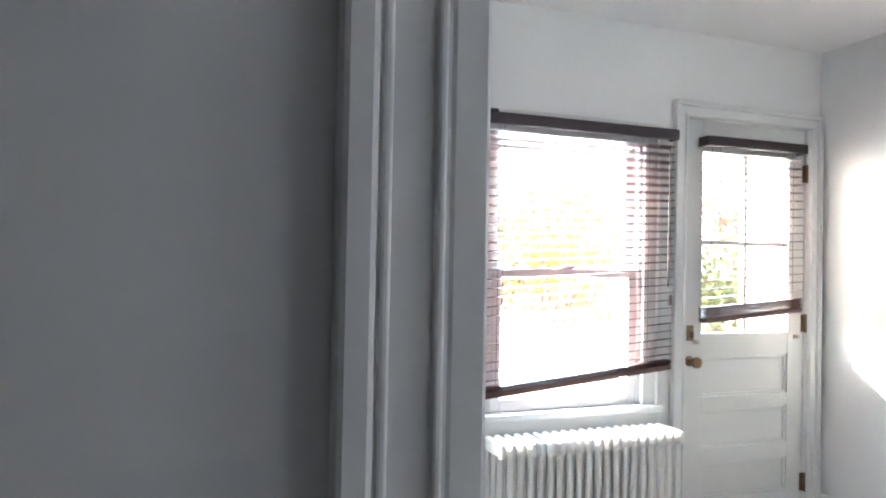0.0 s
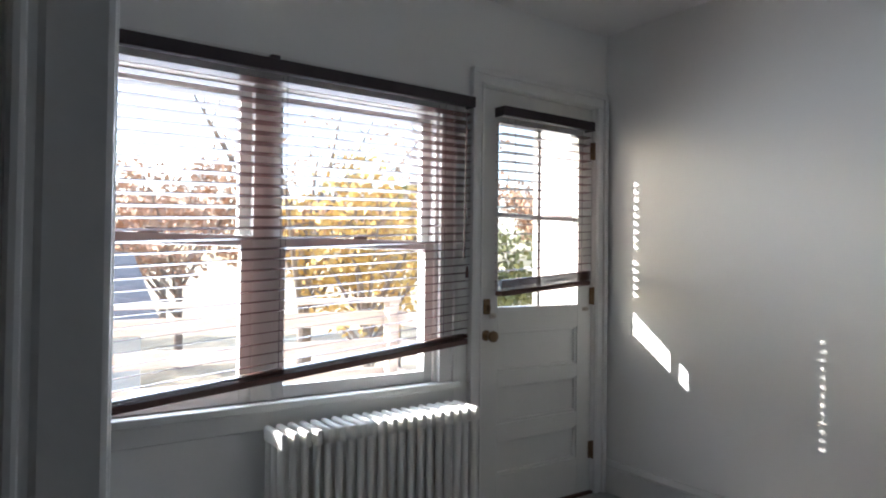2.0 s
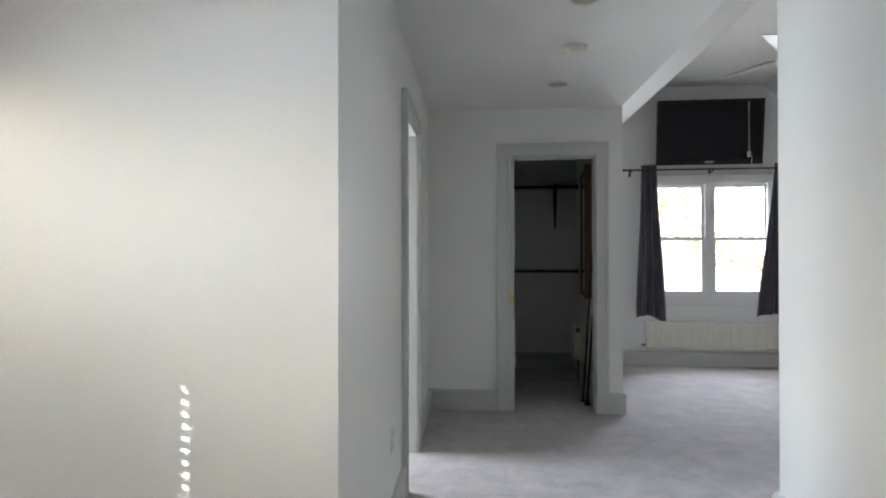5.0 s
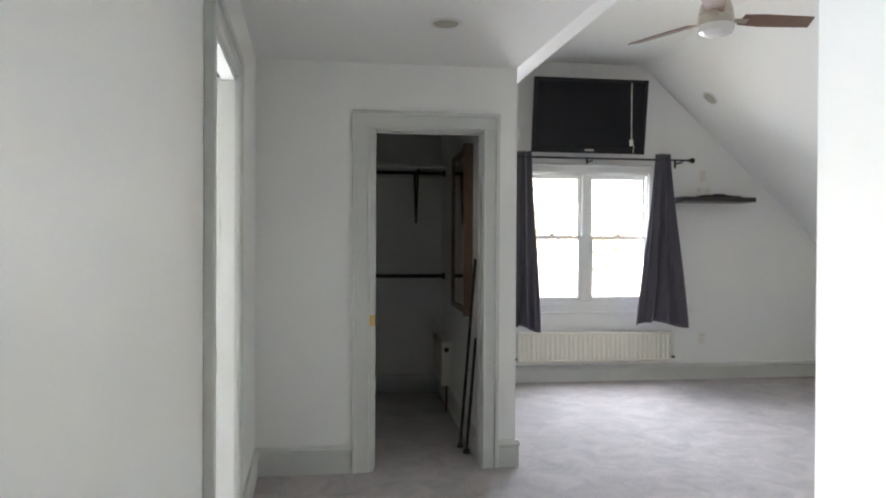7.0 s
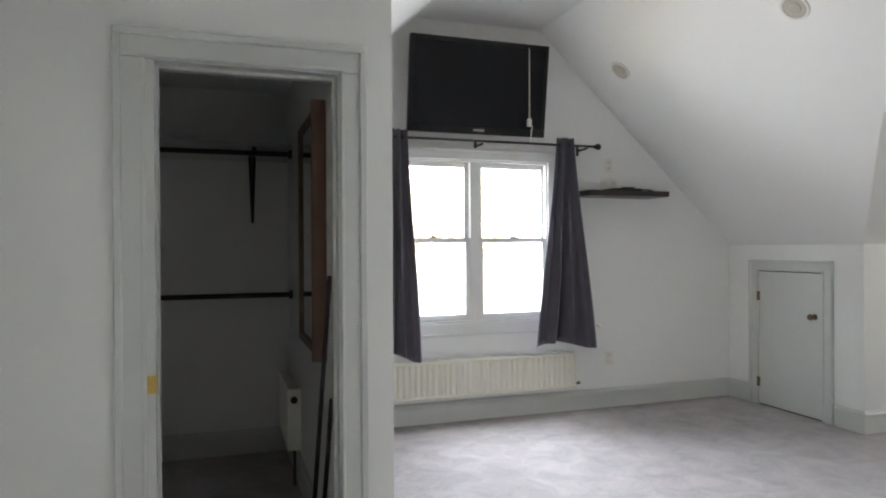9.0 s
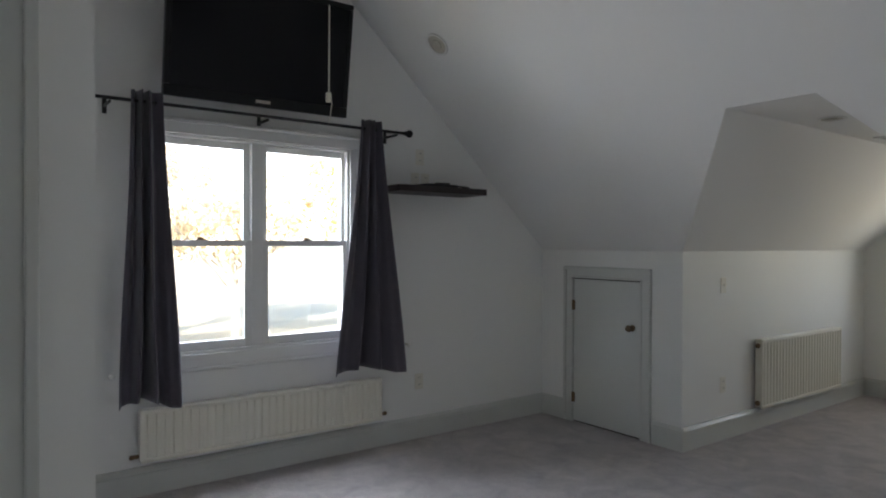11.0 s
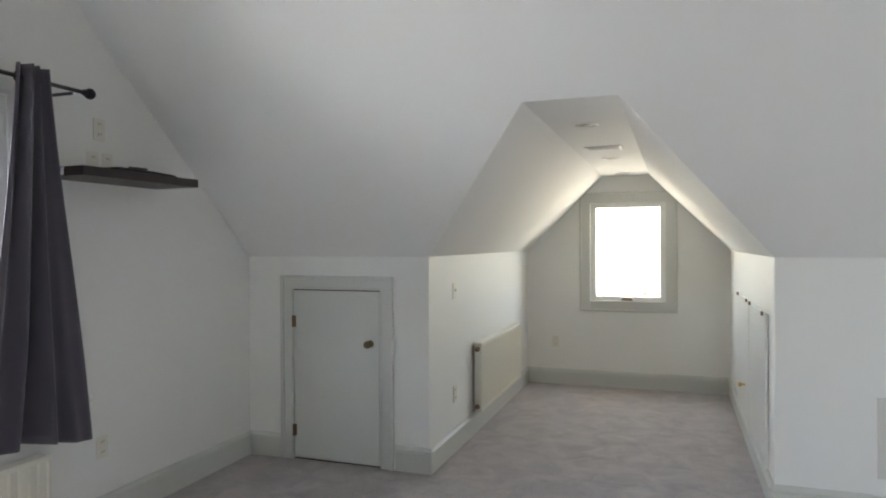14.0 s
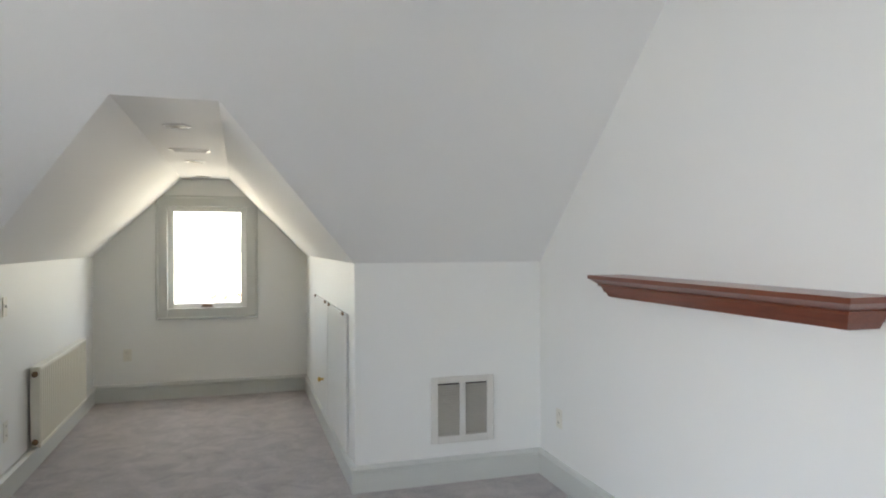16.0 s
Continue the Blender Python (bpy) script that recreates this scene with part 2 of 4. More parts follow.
HL = math.hypot(XC - XE, 1.04 - EY)
PU0, PU1, PZ = 1.70, 2.40, 2.03                    # pocket door's opening along the hall wall
bm = bmesh.new()
box(bm, T, PU0, 0, T, 0, 2.6), box(bm, PU0, PU1, 0, T, PZ, 2.6), box(bm, PU1, HL + 0.1, 0, T, 0, 2.6)
hw = structure("wall_hall", bm, PAINT, "white painted hall wall with a pocket door opening", "wall")
hall_pose = pose(XE, EY, 0, 0, 0, math.degrees(HA))
hw.matrix_world = hall_pose

OY0, OY1, OZ = -0.300, 0.378, 2.04                 # closet opening
bm = bmesh.new()
box(bm, XC, XC + 0.12, OY1, 1.3, 0, 2.6), box(bm, XC, XC + 0.12, OY0, OY1, OZ, 2.6), box(bm, XC, XC + 0.12, CE, OY0, 0, 2.6)
structure("wall_closet", bm, PAINT, "white painted wall with the closet doorway", "wall")
structure("wall_closet_side", B(XC + 0.12, XT, CE, CE + 0.2, 0, 2.9), PAINT, "white painted wall between closet and attic room", "wall")
structure("wall_closet_back", B(9.62, 9.76, CE + 0.2, 1.3, 0, 2.6), PAINT, "white painted closet back wall", "wall")
structure("wall_closet_end", B(XC + 0.12, 9.62, 1.3, 1.42, 0, 2.6), PAINT, "white painted closet end wall", "wall")

TY0, TY1, TZ0, TZ1 = -2.44, -1.15, 0.79, 2.065     # attic window pair's opening
zs = lambda y: ZK + K * (y - YK)
bm = bmesh.new()
slab(bm, [(XT, YK - 0.1, 0), (XT, TY0, 0), (XT, TY0, zs(TY0) + 0.1), (XT, YK, ZK + 0.1), (XT, YK - 0.1, ZK + 0.1)], (T, 0, 0))
box(bm, XT, XT + T, TY0, TY1, 0, TZ0), box(bm, XT, XT + T, TY0, TY1, TZ1, 3.25), box(bm, XT, XT + T, TY1, 1.42, 0, 3.25)
structure("wall_gable", bm, PAINT, "white gable wall under the sloped ceilings", "wall")

bm = bmesh.new()
box(bm, XM - 0.1, NX0, YK - 0.12, YK, 0, ZK + 0.1), box(bm, NX1, XT + T, YK - 0.12, YK, 0, ZK + 0.1)
structure("wall_knee", bm, PAINT, "low white knee wall under the slope", "wall")
bm = bmesh.new()
box(bm, NX0 - 0.12, NX0, NY - 0.1, YK - 0.12, 0, ZK + 0.05)
structure("wall_nook_west", bm, PAINT, "low white dormer side wall with built-in cupboard", "wall")
bm = bmesh.new()
box(bm, NX1, NX1 + 0.12, NY - 0.1, YK - 0.12, 0, ZK + 0.05)
structure("wall_nook_east", bm, PAINT, "low white dormer side wall behind a radiator", "wall")
QX0, QX1, QZ0, QZ1 = 7.180, 7.913, 0.870, 1.862     # dormer window opening
bm = bmesh.new()
box(bm, NX0, QX0, NY - T, NY, 0, 2.3), box(bm, QX1, NX1, NY - T, NY, 0, 2.3), box(bm, QX0, QX1, NY - T, NY, 0, QZ0), box(bm, QX0, QX1, NY - T, NY, QZ1, 2.3)
structure("wall_dormer", bm, PAINT, "white dormer end wall with one window", "wall")

bm = bmesh.new()
slab(bm, [(XM, YK - 0.1, 0), (XM, YM, 0), (XM, YM, 3.25), (XM, YS, 3.25), (XM, YK - 0.1, ZK)], (-T, 0, 0))
structure("wall_mantel", bm, PAINT, "white wall with a mahogany mantel shelf", "wall")
structure("wall_hall_south", B(3.15, XM - T, YM - T, YM, 0, 2.6), PAINT, "plain white hall wall", "wall")
HS = -0.25
bm = bmesh.new()
box(bm, 2.84, 3.15, HS - 0.13, HS, 0, 2.6), box(bm, 2.0, 2.84, HS - 0.13, HS, 2.04, 2.6), box(bm, 1.95, 2.0, HS - 0.13, HS, 0, 2.6)
box(bm, 3.02, 3.15, YM - T, HS - 0.13, 0, 2.6)
structure("wall_landing", bm, PAINT, "white landing wall with a door", "wall")
# three unseen closing walls, coloured dark to keep the partition dim
structure("wall_landing_return", B(1.85, 1.95, -1.5, HS, 0, 2.6), DIMWALL, "unseen return wall, darkened to cut bounce light", "wall")
structure("wall_landing_south", B(-1.1, 1.85, -1.6, -1.5, 0, 2.6), DIMWALL, "unseen landing wall, darkened to cut bounce light", "wall")
structure("wall_landing_west", B(-1.2, -1.1, -1.6, 0.59, 0, 2.6), DIMWALL, "unseen landing wall, darkened to cut bounce light", "wall")
structure("wall_store", B(1.95, 3.02, -1.2, -1.1, 0, 2.6), PAINT, "plain wall behind the landing door", "wall")
JX, JY = 1.352, 0.455
structure("wall_partition", B(-1.2, JX - 0.02, JY + 0.022, JY + 0.16, 0, 2.6), PAINT, "shaded white partition beside the cased opening", "wall")
structure("wall_sunroom_west", B(-0.2, -0.06, JY + 0.16, YW, 0, 2.6), PAINT, "plain white wall", "wall")
# bathroom behind the pocket door
bm = bmesh.new()
box(bm, 4.6, 4.72, 1.0, YW, 0, 2.6), box(bm, 7.4, 7.522, 1.15, YW, 0, 2.6)
box(bm, XE + T, 6.1, YW, YW + T, 0, 2.6), box(bm, 6.8, 9.9, YW, YW + T, 0, 2.6), box(bm, 6.1, 6.8, YW, YW + T, 0, 1.0), box(bm, 6.1, 6.8, YW, YW + T, 2.0, 2.6)
structure("wall_bathroom", bm, PAINT, "white walls of the room behind the pocket door", "wall")

structure("ceiling_sunroom", B(-1.2, XE, -1.6, YW + T, ZR, ZR + 0.14), CEIL, "flat white ceiling", "ceiling")
bm = bmesh.new()
box(bm, XE, XM, YM - 0.1, YW + T, ZH, ZH + 0.14), slab(bm, [(XM, CW, ZH), (XC, CE + 0.005, ZH), (XT, CE + 0.012, ZH), (XT, YW + T, ZH), (XM, YW + T, ZH)], (0, 0, 0.14))
structure("ceiling_hall", bm, CEIL, "flat white hall ceiling", "ceiling")
bm = bmesh.new()
s = lambda x, y: (x, y, ZK + K * (y - YK))
up = (0, 0, 0.14)
slab(bm, [s(XM, YK), s(NX0, YK), s(NC0, NT), s(NC0, YS), s(XM, YS)], up)
slab(bm, [s(NC0, NT), s(NC1, NT), s(NC1, YS), s(NC0, YS)], up)
slab(bm, [s(NX1, YK), s(XT, YK), s(XT, YS), s(NC1, YS), s(NC1, NT)], up)
slab(bm, [(XM, YS, ZF), (XT, YS, ZF), (XT, YN, ZF), (XM, YNW, ZF)], up)
ym = YNW + (YN - YNW) * (XC - XM) / (XT - XM)
slab(bm, [(XM, YNW, ZF), (XC, ym, ZF), (XC, CE + 0.005, ZH), (XM, CW, ZH)], up)
slab(bm, [(XC, ym, ZF), (XT, YN, ZF), (XT, CE + 0.012, ZH), (XC, CE + 0.005, ZH)], up)
structure("ceiling_attic", bm, CEIL, "white ceiling of two slopes and a flat", "ceiling")
structure("wall_above_opening", B(XM - 0.1, XM, YM, CE + 0.2, ZH + 0.002, 3.25), PAINT, "white wall above the room's opening", "wall")
bm = bmesh.new()
slab(bm, [(NX1, YK, ZK), (NX1, NY, ZK), (NC1, NY, NZ), (NC1, NT, NZ)], up)
slab(bm, [(NX0, YK, ZK), (NX0, NY, ZK), (NC0, NY, NZ), (NC0, NT, NZ)], up)
slab(bm, [(NC0, NT, NZ), (NC1, NT, NZ), (NC1, NY, NZ), (NC0, NY, NZ)], up)
structure("ceiling_dormer", bm, CEIL, "white folded dormer ceiling", "ceiling")

# ---- trim ----
def casing(name, axis, at, a0, a1, z0, z1, w, facing, mat=TRIM, depth=0.02):
    """Flat casing with a raised outer bead round an opening; axis is the way the wall runs."""
    bm = bmesh.new()
    def put(a, b, c, d, t0, t1, bev):
        lo, hi = (at, at + facing * t1)
        if axis == "x":
            box(bm, a, b, min(lo, hi), max(lo, hi), c, d, bev)
        else:
            box(bm, min(lo, hi), max(lo, hi), a, b, c, d, bev)
    put(a0 - w, a0, z0, z1, 0, depth, 0.004), put(a1, a1 + w, z0, z1, 0, depth, 0.004), put(a0 - w, a1 + w, z1, z1 + w, 0, depth, 0.004)
    o = 0.022
    put(a0 - w - 0.004, a0 - w + o, z0, z1 + w - 0.02, 0, depth + 0.014, 0.005), put(a1 + w - o, a1 + w + 0.004, z0, z1 + w - 0.02, 0, depth + 0.014, 0.005)
    put(a0 - w - 0.004, a1 + w + 0.004, z1 + w - o, z1 + w + 0.004, 0, depth + 0.0145, 0.005)
    put(a0 - 0.016, a0 - 0.004, z0, z1, 0, depth + 0.006, 0.003), put(a1 + 0.004, a1 + 0.016, z0, z1, 0, depth + 0.006, 0.003)
    put(a0 - 0.016, a1 + 0.016, z1 + 0.004, z1 + 0.016, 0, depth + 0.0065, 0.003)
    return structure(name, bm, mat, "painted moulded casing", "trim")

casing("trim_closet_doorway", "y", XC, OY0, OY1, 0, OZ, 0.098, -1)
casing("trim_outside_door", "x", YW, DX0, DX1, 0, DZ, 0.067, -1, WHITE)
bm = bmesh.new()
for y0, y1, z0, z1 in ((OY1 - 0.028, OY1 + 0.0, 0, OZ), (OY0, OY0 + 0.004, 0, OZ), (OY0, OY1, OZ - 0.004, OZ)):
    box(bm, XC - 0.008, XC + 0.125, y0, y1, z0, z1)
for y0, y1 in ((OY1 - 0.038, OY1 - 0.028), (OY0 + 0.004, OY0 + 0.016)):
    box(bm, XC + 0.05, XC + 0.09, y0, y1, 0, OZ - 0.004)
box(bm, XC + 0.05, XC + 0.09, OY0 + 0.016, OY1 - 0.038, OZ - 0.016, OZ - 0.004)
structure("trim_closet_jamb", bm, TRIM, "painted door jamb and stop", "trim")
o = casing("trim_pocket_doorway", "x", 0.0, PU0, PU1, 0, PZ, 0.09, -1)
o.matrix_world = hall_pose
bm = bmesh.new()
box(bm, PU1 - 0.004, PU1, -0.006, 0.046, 0, PZ), box(bm, PU1 - 0.004, PU1, 0.048, T + 0.006, 0, PZ - 0.02), box(bm, PU0, PU0 + 0.004, -0.006, 0.045, 0, PZ), box(bm, PU0, PU0 + 0.004, 0.095, T, 0, PZ)
box(bm, PU0, PU1, -0.006, 0.045, PZ - 0.02, PZ), box(bm, PU0, PU1, 0.095, T, PZ - 0.02, PZ)
structure("trim_pocket_jamb", bm, WHITE, "white pocket door jamb with slot", "trim").matrix_world = hall_pose

# cased end of the partition
bm = bmesh.new()
YP = JY + 0.022
box(bm, JX - 0.165, JX - 0.022, YP - 0.020, YP, 0, 2.35, 0.004)
box(bm, JX - 0.170, JX - 0.130, YP - 0.036, YP, 0, 2.35, 0.008)
box(bm, JX - 0.126, JX - 0.114, YP - 0.028, YP, 0, 2.35, 0.004)
box(bm, JX - 0.066, JX - 0.054, YP - 0.027, YP, 0, 2.35, 0.004)
box(bm, JX - 0.050, JX - 0.002, YP - 0.022, YP, 0, 2.35, 0.006)
box(bm, JX - 0.024, JX, YP - 0.014, YP + 0.14, 0, 2.35, 0.003)
structure("trim_partition", bm, WHITE, "white fluted casing of the wide opening", "trim")
# landing door casing
bm = bmesh.new()
box(bm, 2.845, 2.89, HS, HS + 0.018, 0, 2.10, 0.004), box(bm, 2.875, 2.897, HS, HS + 0.026, 0, 2.10, 0.005), box(bm, 1.955, 2.897, HS, HS + 0.018, 2.045, 2.11, 0.004), box(bm, 1.955, 1.995, HS, HS + 0.018, 0, 2.045, 0.004)
structure("trim_landing_door", bm, WHITE, "white casing of the landing door", "trim")

def baseboard(name, runs, mat=TRIM, h=0.150):
    """runs: x0, y0, x1, y1 along the wall's face with the room on the left."""
    bm = bmesh.new()
    for x0, y0, x1, y1 in runs:
        d = Vector((x1 - x0, y1 - y0, 0))
        n = Vector((-d.y, d.x, 0)).normalized()
        prof = [(0, 0), (0.018, 0), (0.018, h - 0.026), (0.012, h - 0.023), (0.028, h - 0.019), (0.028, h - 0.008), (0.014, h + 0.012), (0, h + 0.014)]
        p = Vector((x0, y0, 0))
        slab(bm, [p + n * a + Vector((0, 0, z)) for a, z in prof], d)
    return structure(name, bm, mat, "painted baseboard with moulded top edge", "baseboard")

baseboard("baseboard_gable", [(XT, YK, XT, CE)])
baseboard("baseboard_knee", [(NX1 - 0.02, YK, 8.80, YK), (9.645, YK, XT, YK), (XM, YK, NX0 + 0.02, YK)])
baseboard("baseboard_nook", [(NX1, NY, NX1, YK + 0.02), (NX0, NY, NX1, NY), (NX0, YK + 0.02, NX0, NY)])
baseboard("baseboard_mantel", [(XM, YM, XM, YK)])
baseboard("baseboard_closet", [(XC, OY1 + 0.103, XC, 1.04), (XC, CE - 0.02, XC, OY0 - 0.103), (XT, CE, XC - 0.02, CE)])
baseboard("baseboard_closet_inside", [(9.62, CE + 0.2, 9.62, 1.3), (XC + 0.12, CE + 0.2, 9.62, CE + 0.2)])
hx, hy = math.cos(HA), math.sin(HA)
hp = lambda u: (XE + hx * u, EY + hy * u)
baseboard("baseboard_hall", [(*hp(PU0 - 0.095), *hp(0.0)), (*hp(HL), *hp(PU1 + 0.095))])
baseboard("baseboard_sunroom", [(XE, EY - 0.02, XE, YW), (DX0 - 0.07, YW, 0, YW)], WHITE)
baseboard("baseboard_hall_south", [(3.15, YM, XM + 0.02, YM)])

# ---- sash windows ----
def sash_window(name, axis, at, face, a0, a1, z0, z1, units, label, cas=0.085, stool=True):
    """A pair of double-hung sashes. at: inner wall face; face: +1 if the room lies towards + of the other axis."""
    w = thing(name, label, "window", kind="structure")
    def P(u0, u1, d0, d1, c0, c1, bev=0.003):
        lo, hi = at - face * d0, at - face * d1
        lo, hi = min(lo, hi), max(lo, hi)
        return B(u0, u1, lo, hi, c0, c1, bevel=bev) if axis == "x" else B(lo, hi, u0, u1, c0, c1, bevel=bev)
    def join(*bms):
        out = bms[0]
        for b in bms[1:]:
            me = bpy.data.meshes.new("tmp")
            b.to_mesh(me)
            b.free()
            out.from_mesh(me)
            bpy.data.meshes.remove(me)
        return out
    part("casing", join(P(a0 - cas, a0, -0.018, 0.0, z0 - 0.02, z1), P(a1, a1 + cas, -0.018, 0.0, z0 - 0.02, z1), P(a0 - cas, a1 + cas, -0.018, 0.0, z1, z1 + cas),
                        P(a0 - cas - 0.004, a0 - cas + 0.02, -0.03, 0, z0 - 0.02, z1 + cas - 0.002, 0.005), P(a1 + cas - 0.02, a1 + cas + 0.004, -0.03, 0, z0 - 0.02, z1 + cas - 0.002, 0.005),
                        P(a0 - cas, a1 + cas, -0.0305, 0, z1 + cas - 0.02, z1 + cas + 0.004, 0.005)), WHITE, w)
    if stool:
        part("window_sill", join(P(a0 - cas - 0.01, a1 + cas + 0.01, -0.045, 0.06, z0 - 0.03, z0, 0.006), P(a0 - cas, a1 + cas, -0.016, 0.0, z0 - 0.10, z0 - 0.03, 0.004)), WHITE, w)
    else:
        part("bottom_casing", join(P(a0 - cas, a1 + cas, -0.018, 0.0, z0 - 0.115, z0 - 0.02), P(a0 - cas - 0.004, a1 + cas + 0.004, -0.03, 0, z0 - 0.119, z0 - 0.097, 0.005), P(a0, a1, -0.010, 0.06, z0 - 0.02, z0, 0.004)), WHITE, w)
    part("window_frame", join(P(a0, a0 + 0.018, 0.0, 0.13, z0, z1), P(a1 - 0.018, a1, 0.0, 0.13, z0, z1), P(a0, a1, 0.0, 0.13, z1 - 0.018, z1)), WHITE, w)
    for i, (g0, g1) in enumerate(units):
        if i:
            part("mullion", P(units[i - 1][1] + 0.042, g0 - 0.042, 0.008, 0.13, z0, z1), WHITE, w)
        zm = (z0 + z1) / 2
        r = 0.042
        up_s = part("upper_sash", join(P(g0 - r, g0, 0.042, 0.072, zm - 0.02, z1 - 0.018), P(g1, g1 + r, 0.042, 0.072, zm - 0.02, z1 - 0.018), P(g0, g1, 0.042, 0.072, z1 - 0.018 - r, z1 - 0.018), P(g0, g1, 0.042, 0.072, zm - 0.02, zm + 0.018)), WHITE, w)
        part("pane", P(g0, g1, 0.055, 0.059, zm + 0.018, z1 - 0.018 - r, 0), GLASS, up_s).visible_shadow = False
        lo_s = part("lower_sash", join(P(g0 - r, g0, 0.010, 0.040, z0, zm + 0.018), P(g1, g1 + r, 0.010, 0.040, z0, zm + 0.018), P(g0, g1, 0.010, 0.040, z0, z0 + 0.05), P(g0, g1, 0.010, 0.040, zm - 0.02, zm + 0.018)), WHITE, w)
        part("pane", P(g0, g1, 0.024, 0.028, z0 + 0.05, zm - 0.02, 0), GLASS, lo_s).visible_shadow = False
        gm = (g0 + g1) / 2
        part("sash_lock", join(P(gm - 0.03, gm + 0.03, 0.002, 0.040, zm + 0.018, zm + 0.026, 0.003), P(gm - 0.012, gm + 0.03, -0.004, 0.012, zm + 0.026, zm + 0.036, 0.004)), BRONZE, lo_s, "aged brass sash lock")
    return w

sash_window("window_1", "x", YW, -1, WX0, WX1, WZ0, WZ1, [(1.42, 2.04), (2.205, 2.825)], "pair of white double-hung sash windows behind wood blinds")
sash_window("window_2", "y", XT, -1, TY0, TY1, TZ0, TZ1, [(-2.398, -1.871), (-1.717, -1.19)], "pair of white double-hung sash windows below a television", stool=False)

# dormer casement
w3 = thing("window_3", "white single casement window in the dormer end wall", "window", kind="structure")
bm = bmesh.new()
for a in ((QX0 - 0.103, QX0, QZ0 - 0.103, QZ1), (QX1, QX1 + 0.103, QZ0 - 0.103, QZ1), (QX0 - 0.103, QX1 + 0.103, QZ1, QZ1 + 0.103), (QX0, QX1, QZ0 - 0.103, QZ0)):
    box(bm, a[0], a[1], NY, NY + 0.018, a[2], a[3], 0.004)
for a in ((QX0 - 0.107, QX0 - 0.083, QZ0 - 0.107, QZ1 + 0.107), (QX1 + 0.083, QX1 + 0.107, QZ0 - 0.107, QZ1 + 0.107), (QX0 - 0.083, QX1 + 0.083, QZ1 + 0.083, QZ1 + 0.107), (QX0 - 0.083, QX1 + 0.083, QZ0 - 0.107, QZ0 - 0.083)):
    box(bm, a[0], a[1], NY, NY + 0.030, a[2], a[3], 0.005)
part("casing", bm, TRIM, w3)
bm = bmesh.new()
for a in ((QX0, QX0 + 0.055, QZ0, QZ1), (QX1 - 0.055, QX1, QZ0, QZ1), (QX0 + 0.055, QX1 - 0.055, QZ1 - 0.05, QZ1), (QX0 + 0.055, QX1 - 0.055, QZ0, QZ0 + 0.045)):
    box(bm, a[0], a[1], NY - 0.09, NY - 0.03, a[2], a[3], 0.004)
part("window_frame", bm, WHITE, w3)
part("pane", B(QX0 + 0.055, QX1 - 0.055, NY - 0.062, NY - 0.058, QZ0 + 0.045, QZ1 - 0.05), GLASS, w3).visible_shadow = False
bm = box(bmesh.new(), 7.50, 7.61, NY - 0.03, NY - 0.005, QZ0 + 0.006, QZ0 + 0.022, 0.004)
cyl(bm, (7.51, NY - 0.012, QZ0 + 0.025), (7.60, NY - 0.004, QZ0 + 0.03), 0.007)
part("crank_handle", bm, BRONZE, w3, "aged brass window crank")

# ---- outside door ----
d1 = thing("door_1", "white half-glazed panel door with a wood blind", "door", (DX0, YW + 0.04, 0), kind="structure")
x0, x1 = DX0 + 0.004, DX1 - 0.004
ya, yb = YW + 0.012, YW + 0.056
gx0, gx1, gz0, gz1 = 3.228, 3.750, 0.960, 1.810
bm = bmesh.new()
box(bm, x0, gx0, ya, yb, 0.012, DZ - 0.004, 0.002), box(bm, gx1, x1, ya, yb, 0.012, DZ - 0.004, 0.002)
box(bm, gx0, gx1, ya, yb, gz1, DZ - 0.004, 0.002), box(bm, gx0, gx1, ya, yb, 0.848, gz0, 0.002)
for z0, z1 in ((0.600, 0.664), (0.350, 0.424), (0.012, 0.190)):
    box(bm, gx0, gx1, ya, yb, z0, z1, 0.002)
part("door_frame", bm, DOORP, d1)
for z0, z1 in ((0.664, 0.848), (0.424, 0.600), (0.190, 0.350)):
    p = part("panel", B(gx0, gx1, ya + 0.018, yb - 0.012, z0, z1), DOORP, d1)
    bm = bmesh.new()
    for a in ((gx0, gx0 + 0.014, z0, z1), (gx1 - 0.014, gx1, z0, z1), (gx0 + 0.014, gx1 - 0.014, z0, z0 + 0.014), (gx0 + 0.014, gx1 - 0.014, z1 - 0.014, z1)):
        box(bm, a[0], a[1], ya + 0.007, ya + 0.0185, a[2], a[3], 0.003)
    part("panel_moulding", bm, DOORP, p)
gm, zm = (gx0 + gx1) / 2, (gz0 + gz1) / 2
bm = bmesh.new()
box(bm, gm - 0.011, gm + 0.011, ya + 0.006, yb - 0.006, gz0, gz1, 0.003), box(bm, gx0, gm - 0.011, ya + 0.006, yb - 0.006, zm - 0.011, zm + 0.011, 0.003), box(bm, gm + 0.011, gx1, ya + 0.006, yb - 0.006, zm - 0.011, zm + 0.011, 0.003)
part("muntin", bm, DOORP, d1)
for a in (gx0, gm + 0.011):
    for c in (gz0, zm + 0.011):
        part("pane", B(a, a + gm - 0.011 - gx0, YW + 0.032, YW + 0.036, c, c + zm - 0.011 - gz0), GLASS, d1).visible_shadow = False
kx = 3.160
bm = lathe(bmesh.new(), [(0.024, 0), (0.024, 0.006), (0.011, 0.010), (0.011, 0.03), (0.020, 0.038), (0.026, 0.05), (0.024, 0.062), (0.010, 0.068)], pose(kx, ya, 0.835, 90, 0, 0))
part("door_knob", bm, BRONZE, d1, "aged brass door knob", True)
bm = box(bmesh.new(), kx - 0.018, kx + 0.018, ya - 0.012, ya, 0.93, 1.00, 0.012)
box(bm, kx - 0.006, kx + 0.006, ya - 0.03, ya - 0.012, 0.945, 0.975, 0.004)
